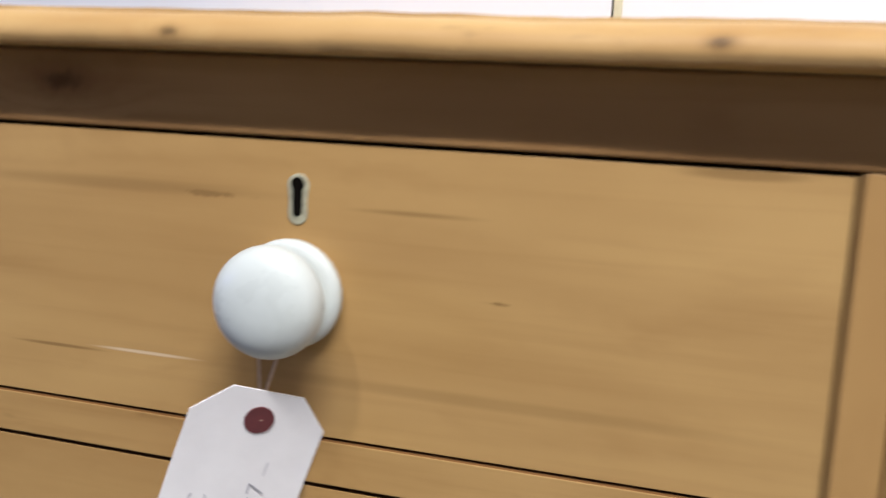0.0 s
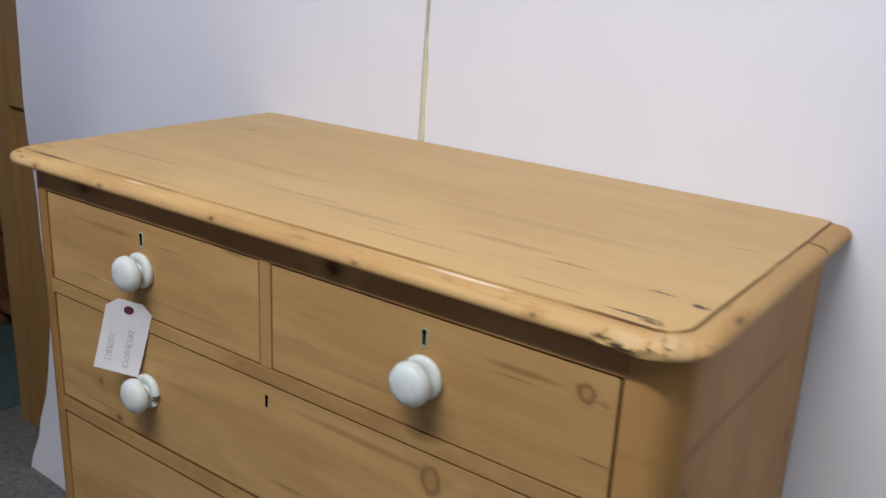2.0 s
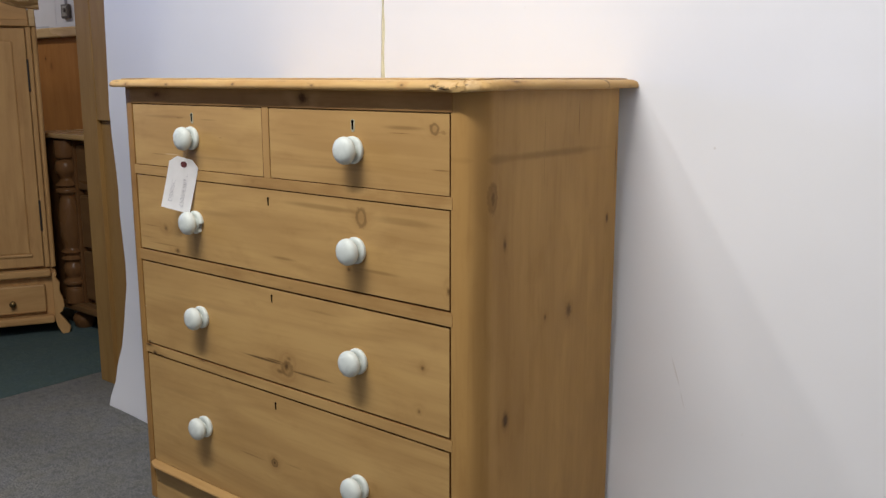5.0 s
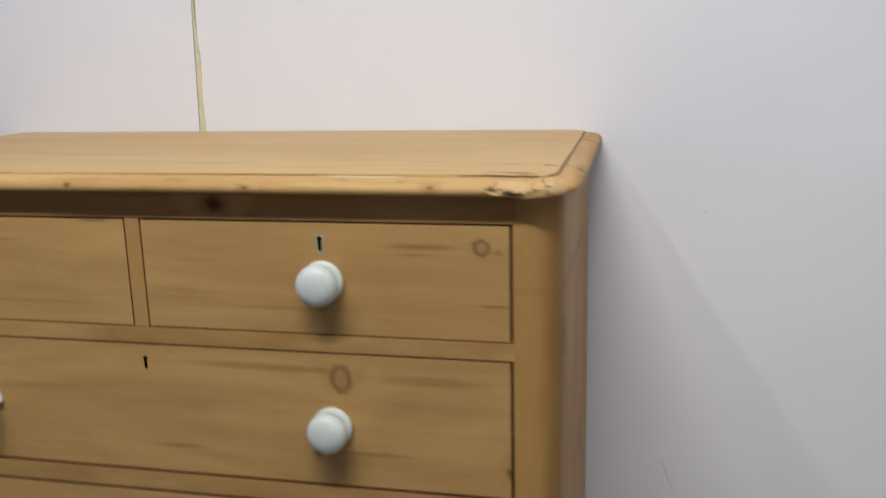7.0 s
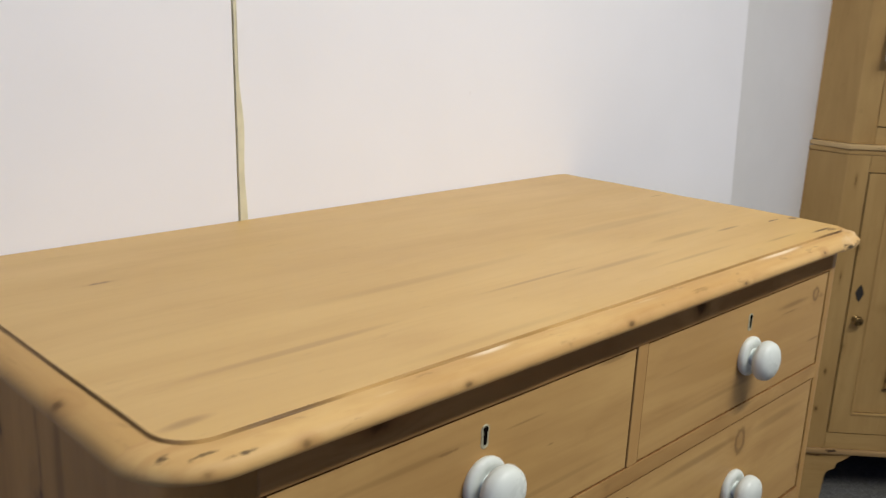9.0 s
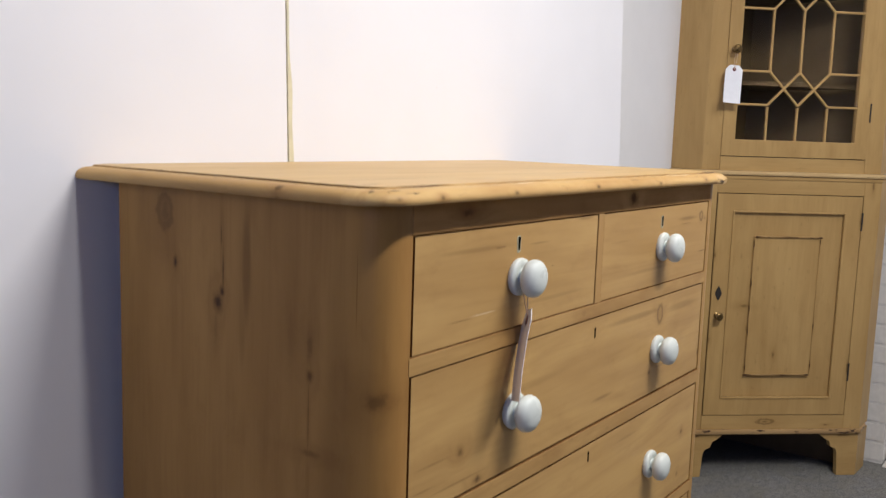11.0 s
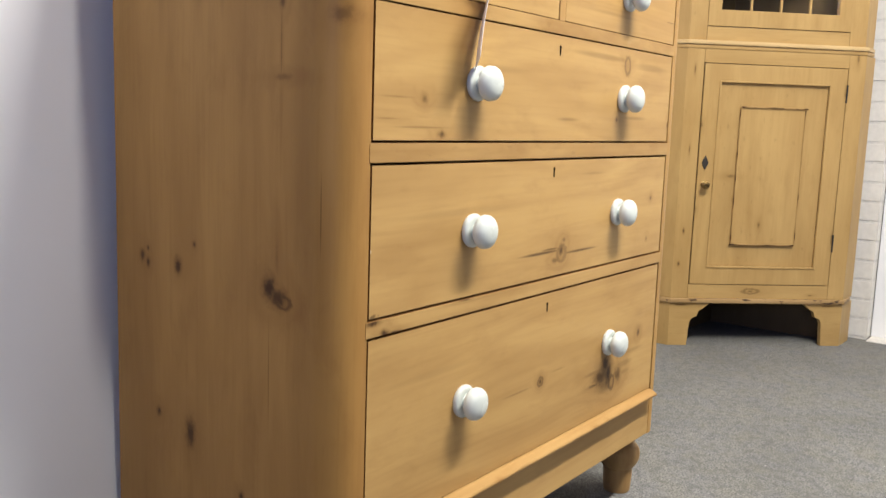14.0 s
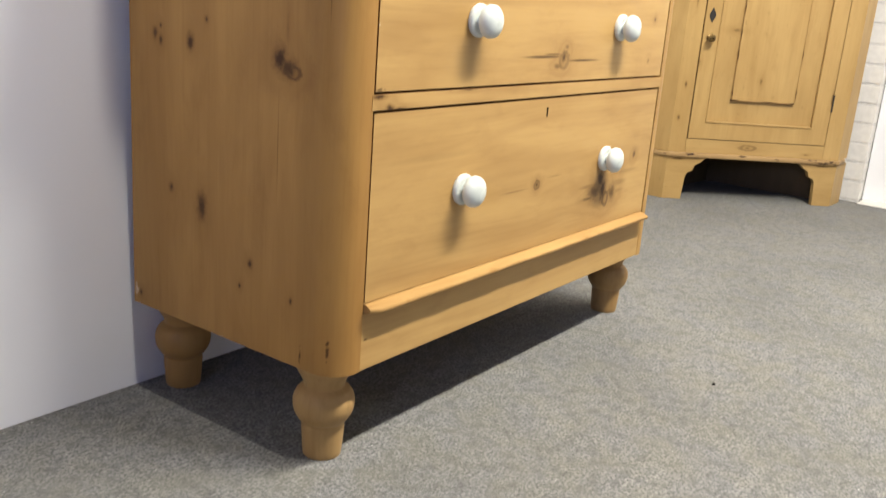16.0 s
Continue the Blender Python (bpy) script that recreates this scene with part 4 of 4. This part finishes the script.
for s in (-1, 1):
    pts = [(s * 0.268, 0.0), (s * H, 0.0), (s * (H + R * 0.71), R * 0.71), (s * (H + R * 0.71) - s * 0.014, R * 0.71 + 0.014), (s * (H - 0.006), 0.022), (s * 0.268, 0.022)]
    part("stile", prism(pts, "z", 0.175, 1.062, 0.0015), CW, cupboard)
    part("upper_stile", prism([(p[0] * 0.985, p[1] + 0.008) for p in pts], "z", 1.092, 2.04, 0.0015), CW, cupboard)
    # long sides that run back to the walls, lowered to darken the foot opening
    side = [(s * (H + 0.036), 0.072), (s * (H + 0.046), 0.064), (s * 0.012, 0.412), (0.0, 0.400)]
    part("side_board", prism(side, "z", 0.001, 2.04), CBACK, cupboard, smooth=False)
    # bracket foot with a scalloped inner edge
    scallop = [(s * H, 0.0), (s * (H - 0.072), 0.0), (s * (H - 0.078), 0.085), (s * (H - 0.085), 0.10), (s * (H - 0.104), 0.108), (s * (H - 0.110), 0.128), (s * (H - 0.128), 0.138), (s * (H - 0.142), 0.150), (s * (H - 0.150), 0.158), (s * H, 0.158)]
    foot = prism(scallop, "y", 0.0, 0.022, 0.001)
    part("bracket_foot", foot, CH, cupboard)
    ret = [(s * H, 0.0005), (s * (H + R * 0.75), R * 0.75), (s * (H + R * 0.75) - s * 0.014, R * 0.75 + 0.014), (s * (H - 0.004), 0.022)]
    part("foot_return", prism(ret, "z", 0.0, 0.158, 0.001), CW, cupboard)
part("lower_rail", box((-0.2675, 0.0, 0.1755), (0.2675, 0.022, 0.226), 0.001), CH, cupboard)
part("upper_rail", box((-0.2675, 0.0, 1.015), (0.2675, 0.022, 1.062), 0.001), CH, cupboard)


CPALE = wood("cupboard_pine_pale", "x", tone=(0.60, 0.43, 0.21), deep=(0.40, 0.24, 0.09), wear=0.3)
CWORN = wood("cupboard_pine_worn", "x", tone=(0.42, 0.275, 0.125), deep=(0.22, 0.12, 0.045), dark=(0.06, 0.035, 0.02), wear=1.0)


def canted(z0, z1, out, mat, name):
    pts = [(-(H + 0.084), 0.079), (-(H + out * 0.4), -out), (H + out * 0.4, -out), (H + 0.066, 0.062), (H + 0.03, 0.06), (H - 0.01, 0.022), (-(H - 0.01), 0.022), (-(H + 0.03), 0.06)]
    part(name, prism(pts, "z", z0, z1, 0.003), mat, cupboard)


canted(0.158, 0.175, 0.008, CWORN, "base_moulding")
canted(1.0625, 1.0765, 0.002, CH, "waist_moulding")
canted(1.077, 1.0915, 0.008, CPALE, "waist_shelf")
canted(2.0405, 2.07, 0.030, CH, "cornice")
part("upper_bottom_rail", box((-0.263, 0.008, 1.092), (0.263, 0.030, 1.139), 0.001), CH, cupboard)
part("upper_top_rail", box((-0.263, 0.008, 1.955), (0.263, 0.030, 2.04), 0.001), CH, cupboard)
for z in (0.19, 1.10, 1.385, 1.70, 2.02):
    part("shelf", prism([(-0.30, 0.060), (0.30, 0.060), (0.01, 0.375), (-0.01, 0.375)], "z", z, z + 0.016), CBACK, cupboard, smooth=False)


def frame_door(z0, z1, half, y, stile, top, bottom):
    """Outer frame of a door, one closed ring."""
    bm = bmesh.new()
    def ring(h, a, b, yy):
        return [bm.verts.new(c) for c in ((-h, yy, a), (h, yy, a), (h, yy, b), (-h, yy, b))]
    fo, fi = ring(half, z0, z1, y), ring(half - stile, z0 + bottom, z1 - top, y)
    bo, bi = ring(half, z0, z1, y + 0.022), ring(half - stile, z0 + bottom, z1 - top, y + 0.022)
    for k in range(4):
        n = (k + 1) % 4
        for a, b in ((fo, fi), (fi, bi), (bi, bo), (bo, fo)):
            bm.faces.new((a[k], a[n], b[n], b[k]))
    bmesh.ops.recalc_face_normals(bm, faces=bm.faces)
    bmesh.ops.bevel(bm, geom=[e for e in bm.edges if e.calc_face_angle(0) > 0.6], offset=0.0012, segments=2, profile=0.5, affect="EDGES")
    return bm


low = part("door", frame_door(0.2285, 1.0125, 0.2645, -0.002, 0.057, 0.057, 0.060), CW, cupboard, "panelled pine door, closed")
for lo, hi in (((-0.2075, -0.005, 0.288), (-0.2005, 0.006, 0.956)), ((0.2005, -0.005, 0.288), (0.2075, 0.006, 0.956)), ((-0.2005, -0.005, 0.288), (0.2005, 0.006, 0.295)), ((-0.2005, -0.005, 0.949), (0.2005, 0.006, 0.956))):
    part("bead", box(lo, hi, 0.0018), CW, low)
PANEL = wood("cupboard_panel", "z", tone=(0.475, 0.312, 0.122), deep=(0.28, 0.158, 0.050), rings=0.7, knots=((-0.02, 0.004, 0.447, 0.014, 0.006, 0.6, 0), (-0.138, 0.004, 0.62, 0.008, 0.02, 0.4, 0), (-0.124, 0.004, 0.54, 0.012, 0.004, 0.7, 0), (-0.124, 0.004, 0.69, 0.010, 0.003, 0.7, 0), (0.122, 0.004, 0.53, 0.018, 0.003, 0.7, 0), (0.122, 0.004, 0.40, 0.018, 0.003, 0.7, 0), (-0.124, 0.004, 0.40, 0.012, 0.004, 0.6, 0)), wear=0.15)
bm = box((-0.2005, 0.007, 0.295), (0.2005, 0.016, 0.949), 0)
part("panel", bm, PANEL, low)
part("raised_field", box((-0.121, 0.0015, 0.374), (0.121, 0.0075, 0.868), 0.003), PANEL, low)
NAIL = wood("cupboard_dark_bead", "x", tone=(0.46, 0.30, 0.12), deep=(0.16, 0.08, 0.026), wear=0.6, knots=(
    (-0.117, -0.003, 0.865, 0.014, 0.010, 0.95, 0), (0.120, -0.003, 0.865, 0.012, 0.010, 0.95, 0), (0.0, -0.003, 0.867, 0.020, 0.004, 0.8, 0),
    (-0.118, -0.003, 0.375, 0.022, 0.008, 0.95, 0), (0.112, -0.003, 0.375, 0.014, 0.010, 0.95, 0), (0.02, -0.003, 0.374, 0.030, 0.004, 0.8, 0)))
FIELD_EDGE = wood("cupboard_field_edge", "z", tone=(0.43, 0.275, 0.105), deep=(0.22, 0.115, 0.036), wear=0.3, knots=[(s * 0.121, -0.0005, z, 0.016, 0.006, 0.95, 0) for s, z in ((-1, 0.84), (-1, 0.70), (-1, 0.61), (-1, 0.53), (-1, 0.40), (1, 0.85), (1, 0.55), (1, 0.41))])
part("field_bead", box((-0.118, -0.004, 0.8635), (0.128, 0.003, 0.8685), 0.0015), NAIL, low)
part("field_bead", box((-0.126, -0.004, 0.3725), (0.118, 0.003, 0.3770), 0.0015), NAIL, low)
for s in (-1, 1):
    part("field_edge", box((s * 0.121 - 0.0014, -0.0004, 0.380), (s * 0.121 + 0.0014, 0.003, 0.860), 0.001), FIELD_EDGE, low)
part("escutcheon", prism([(-0.240, 0.666 + 0.026), (-0.2315, 0.676), (-0.228, 0.666), (-0.2315, 0.656), (-0.240, 0.640), (-0.2485, 0.656), (-0.252, 0.666), (-0.2485, 0.676)], "y", -0.0045, -0.001), IRON, low, "dark iron lozenge escutcheon")
SMALL_KNOB = smooth_profile([(0.011, 0.0), (0.011, 0.003), (0.006, 0.006), (0.006, 0.012), (0.012, 0.018), (0.0145, 0.024), (0.011, 0.030), (0.0, 0.032)], 3)
part("handle", lathe(SMALL_KNOB, pose(-0.240, -0.002, 0.588, 90, 0, 0), 20), BRASS_DARK, low, "small aged brass knob")
for z in (0.925, 0.385):
    part("hinge", box((0.2650, -0.0035, z - 0.032), (0.2705, 0.004, z + 0.032), 0.001), IRON, cupboard)
up = part("glazed_door", frame_door(1.142, 1.953, 0.2635, 0.0055, 0.047, 0.086, 0.056), CW, cupboard, "pine door with small panes between glazing bars, closed")
GX, GZ0, GZ1 = 0.2165, 1.198, 1.867
ZM = 0.5 * (GZ0 + GZ1)
fr = [-GX, -GX / 2, 0.0, GX / 2, GX]


def bar(a, b):
    (xa, za), (xb, zb) = a, b
    d = Vector((xb - xa, 0, zb - za))
    bm = box((0.0, -0.0045, -0.0039), (d.length, 0.0045, 0.0039), 0.0018)
    ob = part("glazing_bar", bm, CH, up)
    ob.matrix_basis = Matrix.Translation((xa, 0.0115, za)) @ Matrix.Rotation(-math.atan2(d.z, d.x), 4, "Y")


def both(a, b):
    bar(a, b)
    bar((a[0], 2 * ZM - a[1]), (b[0], 2 * ZM - b[1]))


Z1, Z2 = 1.317, 1.429
for i in (1, 2, 3):
    both((fr[i], GZ0), (fr[i], Z1 - 0.006))
    bar((fr[i], Z2), (fr[i], 2 * ZM - Z2))
both((-GX, Z1), (fr[1], Z1))
both((fr[3], Z1), (GX, Z1))
both((-GX, Z2), (fr[1], Z2))
both((fr[3], Z2), (GX, Z2))
for a, b in (((fr[1], Z1), (0, Z2)), ((fr[3], Z1), (0, Z2)), ((0, Z1), (fr[1], Z2)), ((0, Z1), (fr[3], Z2))):
    both(a, b)

# old panes, each lying a little differently in its rebate
half = fr[1] / 2
ZX = 0.5 * (Z1 + Z2)
LOW_PANES = (
    ((-GX, GZ0), (fr[1], GZ0), (fr[1], Z1), (-GX, Z1)),
    ((fr[1], GZ0), (0, GZ0), (0, Z1), (half, ZX), (fr[1], Z1)),
    ((-GX, Z1), (fr[1], Z1), (half, ZX), (fr[1], Z2), (-GX, Z2)))
MID_PANES = (
    ((-GX, Z2), (fr[1], Z2), (fr[1], 2 * ZM - Z2), (-GX, 2 * ZM - Z2)),
    ((fr[1], Z2), (half, ZX), (0, Z2), (0, 2 * ZM - Z2), (half, 2 * ZM - ZX), (fr[1], 2 * ZM - Z2)))
DIAMOND = ((0, Z1), (-half, ZX), (0, Z2), (half, ZX))
flip_x = lambda pts: [(-x, z) for x, z in reversed(pts)]
flip_z = lambda pts: [(x, 2 * ZM - z) for x, z in reversed(pts)]
panes = [DIAMOND, flip_z(DIAMOND)]
for shape in LOW_PANES:
    panes += [shape, flip_x(shape), flip_z(shape), flip_x(flip_z(shape))]
for shape in MID_PANES:
    panes += [shape, flip_x(shape)]
rng = random.Random(5)
for shape in panes:
    bm = prism(shape, "y", 0.0165, 0.0185)
    xm, zm = sum(p[0] for p in shape) / len(shape), sum(p[1] for p in shape) / len(shape)
    lean, turn = rng.uniform(-0.004, 0.004), rng.uniform(-0.004, 0.004)
    for v in bm.verts:
        v.co.y += lean * (v.co.z - zm) + turn * (v.co.x - xm)
        v.co.x += 0.0012 * (1 if v.co.x < xm else -1)
        v.co.z += 0.0012 * (1 if v.co.z < zm else -1)
    part("pane", bm, GLASS, up, smooth=False).visible_shadow = False
part("handle", lathe(SMALL_KNOB, pose(-0.241, 0.0055, 1.498, 90, 0, 0), 20), BRASS_DARK, up, "small aged brass knob")
part("hinge", box((0.2640, 0.004, 1.27), (0.2690, 0.012, 1.335), 0.001), IRON, cupboard)
tag_pose = CU @ pose(-0.250, -0.022, 1.431, 0, 3, 0)
price_tag(tag_pose, "small white card price tag hanging from a cupboard knob", CARD_WHITE, 0.060, 0.126, [],
          [[(-0.0005, -0.001, -0.003), (-0.002, 0.002, 0.030), (0.004, 0.012, 0.060)], [(0.0005, -0.001, -0.003), (0.006, 0.002, 0.030), (0.010, 0.012, 0.060)]])

# ---- background furniture on the teal carpet ----
post = thing("tall_cupboard", pose(-1.30, 0.60, 0.0), "old pine cupboard carcass with a bare framed side", "cupboard")
part("stile", box((0.0, 0.0, 0.0), (0.098, 0.04, 2.25), 0.0012), WOOD_POST, post)
part("upper_panel", box((0.1010, 0.001, 0.985), (0.29, 0.03, 2.25), 0.0012), WOOD_POST, post)
part("lower_panel", box((0.0985, 0.016, 0.06), (0.29, 0.035, 0.982), 0.003), WOOD_POST, post)
part("bottom_rail", box((0.0985, 0.010, 0.0), (0.29, 0.036, 0.058), 0.003), WOOD_BROWN_H, post)
part("side_board", box((0.0, 0.041, 0.0), (0.022, 0.42, 2.25), 0.002), WOOD_POST, post)

# dark chest with turned half columns
dark = thing("dark_chest", pose(-2.15, 0.93, 0.0), "dark-stained chest with turned corner columns and bun feet", "chest of drawers")
part("body", box((-0.130, 0.03, 0.085), (0.88, 0.48, 0.8678), 0.003), WOOD_BROWN, dark)
part("top_board", box((-0.150, -0.045, 0.8680), (0.90, 0.49, 0.892), 0.009, 3), WOOD_PALE, dark, "honey-coloured top board")
part("base_board", box((-0.060, -0.040, 0.090), (0.895, 0.49, 0.124), 0.010, 3), WOOD_BROWN_H, dark)
for x in (0.105, 0.775):
    part("corner_block", box((x - (0.230 if x < 0.4 else 0.102), -0.005, 0.1245), (x + 0.058, 0.0295, 0.862), 0.003), WOOD_BROWN, dark)
    col = smooth_profile([(0.044, 0.125), (0.046, 0.185), (0.034, 0.200), (0.050, 0.214), (0.050, 0.228), (0.034, 0.242), (0.044, 0.265), (0.046, 0.290), (0.036, 0.315), (0.052, 0.330), (0.036, 0.346), (0.052, 0.362), (0.036, 0.378),
                          (0.046, 0.43), (0.050, 0.50), (0.046, 0.57), (0.036, 0.615), (0.052, 0.632), (0.052, 0.646), (0.038, 0.655), (0.052, 0.664), (0.036, 0.680), (0.030, 0.695), (0.047, 0.722), (0.050, 0.742), (0.044, 0.765), (0.030, 0.782), (0.048, 0.792), (0.046, 0.861)], 4)
    part("column", lathe(col, pose(x, -0.012, 0.0), 20), WOOD_BROWN, dark)
    part("bun_foot", lathe(smooth_profile([(0.030, 0.0895), (0.026, 0.078), (0.045, 0.062), (0.052, 0.040), (0.042, 0.012), (0.034, 0.0)], 4), pose(x, 0.02, 0.0), 20), WOOD_BROWN, dark)
for z0, z1 in ((0.145, 0.365), (0.385, 0.62), (0.645, 0.845)):
    part("drawer", box((0.168, 0.004, z0), (0.668, 0.0295, z1), 0.006), WOOD_BROWN_H, dark)

headboard = thing("bed_headboard", pose(-3.75, 1.48, 0.0), "orange-brown pine bed end with a pale top rail", "headboard")
part("panel", box((0.0, 0.0, 0.10), (1.40, 0.025, 1.350), 0.003), WOOD_ORANGE, headboard)
part("top_rail", box((-0.02, -0.03, 1.3505), (1.42, 0.045, 1.405), 0.010, 3), WOOD_PALE, headboard, "pale honey pine rail")
part("leg", box((0.0, -0.006, 0.0), (0.06, 0.035, 0.099), 0.003), WOOD_HONEY, headboard)
part("leg", box((1.34, -0.006, 0.0), (1.40, 0.035, 0.099), 0.003), WOOD_HONEY, headboard)

# wardrobe, turned towards the chest
ward = thing("wardrobe", pose(-2.02, 0.82, 0.0, 0, 0, 62), "honey pine wardrobe with shaped cornice, panelled door and base drawer", "wardrobe")
part("body", box((-0.98, 0.022, 0.060), (-0.012, 0.50, 1.4165), 0.003), WOOD_HONEY, ward)
# pediment: a moulding that swoops down to the corner and flares up at its end
SWOOP = (0.0, 0.012, 0.035, 0.08, 0.12, 0.16, 0.25, 0.5)
CREST_TOP = (1.484, 1.477, 1.453, 1.449, 1.470, 1.494, 1.525, 1.545)
CREST_LOW = (1.418, 1.418, 1.420, 1.423, 1.436, 1.453, 1.485, 1.505)
cor = [(0.05, 0.0), (0.000, 0.0), (-0.008, 0.10), (-0.010, 0.28), (-0.024, 0.38), (-0.030, 0.52), (-0.040, 0.62), (-0.046, 0.80), (-0.042, 0.94), (-0.032, 1.0), (0.05, 1.0)]
bm = bmesh.new()
prev = None
under = []
for k in range(65):
    u = 1.0 * (1 - k / 64) ** 1.6
    z0, z1 = np.interp(u, SWOOP, CREST_LOW), np.interp(u, SWOOP, CREST_TOP)
    if u > 0.045:
        under.append((0.016 - u, z0 - 0.0006))
    ring = [bm.verts.new((0.016 - u, y, z0 + (z1 - z0) * f)) for y, f in cor]
    if prev:
        for n in range(len(ring)):
            bm.faces.new((prev[n], prev[(n + 1) % len(ring)], ring[(n + 1) % len(ring)], ring[n]))
    else:
        bm.faces.new(ring)
    prev = ring
bm.faces.new(prev)
part("cornice", bm, WOOD_PALE, ward, "swooping pale pine cornice")
part("frieze", prism([(-0.030, 1.3755), (-0.980, 1.3755)] + under[1:], "y", 0.002, 0.0215, 0.001), WOOD_HONEY_H, ward)
part("frieze_ledge", box((-0.985, -0.010, 1.3455), (-0.0285, 0.0215, 1.3750), 0.006, 3), WOOD_HONEY_H, ward)
part("frieze_block", box((-0.0275, -0.012, 1.3455), (-0.003, 0.0215, 1.4178), 0.004, 3), WOOD_PALE, ward)
crest = [(-0.100, 1.440), (-0.006, 1.440), (-0.006, 1.474)] + [(-0.006 - 0.0085 * k, 1.476 + 0.008 * abs(math.sin(0.75 * k))) for k in range(1, 11)] + [(-0.100, 1.478)]
part("carved_crest", prism(crest, "y", 0.052, 0.075, 0.002), WOOD_PALE, ward, "small carved crest behind the cornice")
part("corner_post", box((-0.044, -0.004, 0.31), (-0.0235, 0.0215, 1.3445), 0.004), WOOD_HONEY, ward)
part("corner_bead", lathe([(0.0105, 0.31), (0.0105, 1.3445)], pose(-0.011, 0.008, 0.0), 12), WOOD_HONEY, ward)
door = part("door", box((-0.50, -0.008, 0.315), (-0.0465, 0.0215, 1.338), 0.004), WOOD_HONEY, ward, "panelled honey pine door, closed")
part("door_panel", box((-0.43, -0.014, 0.375), (-0.098, -0.008, 1.285), 0.006), WOOD_HONEY, door)
part("door_bead", box((-0.44, -0.017, 0.3625), (-0.088, -0.0085, 0.3745), 0.004), WOOD_HONEY_H, door)
for z in (1.143, 0.541):
    part("hinge", box((-0.0485, -0.013, z - 0.068), (-0.0405, -0.0085, z + 0.068), 0.002), IRON, ward)
part("waist_moulding", box((-0.99, -0.020, 0.268), (-0.022, 0.0215, 0.302), 0.009, 3), WOOD_HONEY_H, ward)
dr = part("drawer", box((-0.90, -0.006, 0.108), (-0.052, 0.0215, 0.232), 0.006), WOOD_HONEY_H, ward)
part("drawer_knob", lathe(SMALL_KNOB, pose(-0.185, -0.006, 0.158, 90, 0, 0), 14), BRASS_DARK, dr)
part("base_moulding", box((-1.0, -0.028, 0.058), (-0.020, 0.0215, 0.092), 0.009, 3), WOOD_HONEY_H, ward)
brk = [(-0.020, 0.28), (-0.006, 0.30), (0.000, 0.275), (-0.006, 0.262), (0.010, 0.235), (0.006, 0.200), (0.018, 0.165), (0.022, 0.130), (0.012, 0.105), (0.000, 0.095), (0.022, 0.062), (0.042, 0.030), (0.034, 0.004), (0.018, 0.0), (0.006, 0.0), (-0.012, 0.035), (-0.020, 0.07)]
part("bracket_foot", prism(brk, "y", -0.012, 0.0215, 0.003), WOOD_HONEY, ward)
part("rear_foot", box((-0.10, 0.44, 0.0), (-0.03, 0.49, 0.059), 0.004), WOOD_HONEY, ward)
part("side_foot", box((-0.95, 0.03, 0.0), (-0.86, 0.10, 0.059), 0.004), WOOD_HONEY, ward)

# notice and switch on the far wall
notice = tagged(part("wall_notice", box((-3.70, 1.6186, 1.40), (-3.36, 1.6196, 1.72), 0.0003), GREY_WALL, None, "grey notice sheet fixed flat to the grey wall"), category="notice")
part("writing", box((-3.645, 1.6178, 1.424), (-3.45, 1.6185, 1.433), 0), INK, notice)
part("writing", box((-3.425, 1.6178, 1.419), (-3.405, 1.6185, 1.427), 0), INK, notice)
switch = tagged(part("light_switch", box((-3.265, 1.600, 1.467), (-3.185, 1.6195, 1.545), 0.004), SWITCH, None, "small dark switch box on the grey wall"), category="switch")
part("plate", box((-3.247, 1.596, 1.478), (-3.197, 1.5998, 1.536), 0.003), SWITCH_PLATE, switch, "pale metal face plate")
part("rocker", lathe([(0.012, 0.0), (0.011, 0.006), (0.0, 0.008)], pose(-3.214, 1.5958, 1.512, 90, 0, 0), 16), SWITCH, switch)
part("conduit", rod([(-3.235, 1.612, 1.545), (-3.235, 1.612, 2.79)], 0.006, 10), GREY_WALL, switch)

fleck = tagged(part("floor_fleck", box((0.692, -0.278, 0.0), (0.699, -0.272, 0.003), 0.0012), VOID, None, "tiny dark fleck of dirt on the grey carpet"), category="dirt")

# ---- painted brick corner ----
wall = structure("wall_east", box((2.8875, -0.0385, 0.0), (3.2, 0.62, 2.8), 0), MORTAR_WHITE, "white painted brick pier")
structure("wall_east_panel", box((2.955, -7.0, 0.0), (3.2, -0.0412, 2.8), 0.004), WALL_WHITE, "smooth white panel beside the brick pier")
structure("threshold", box((2.85, -0.17, 0.0), (2.954, -0.0460, 0.005), 0.002), MORTAR_WHITE, "strip of white-spattered bare floor at the wall foot")
rng = random.Random(11)
for course in range(27):
    z = 0.006 + course * 0.075
    y = -0.038
    first = True
    while y < 0.60:
        length = 0.215 if not first or course % 2 else 0.1025
        y1 = min(y + length, 0.612)
        j = rng.uniform(-0.0015, 0.0015)
        bm = box((2.8860 + j * 0.4, y, z + 0.005), (2.8873, y1, z + 0.070), 0.0012)
        part("brick", bm, BRICK_WHITE, wall)
        y = y1 + 0.010
        first = False
    bm = box((2.8878, -0.0402 + rng.uniform(-0.0005, 0.0005), z + 0.005), (2.950, -0.0387, z + 0.070), 0.0011)
    part("brick", bm, BRICK_WHITE, wall)
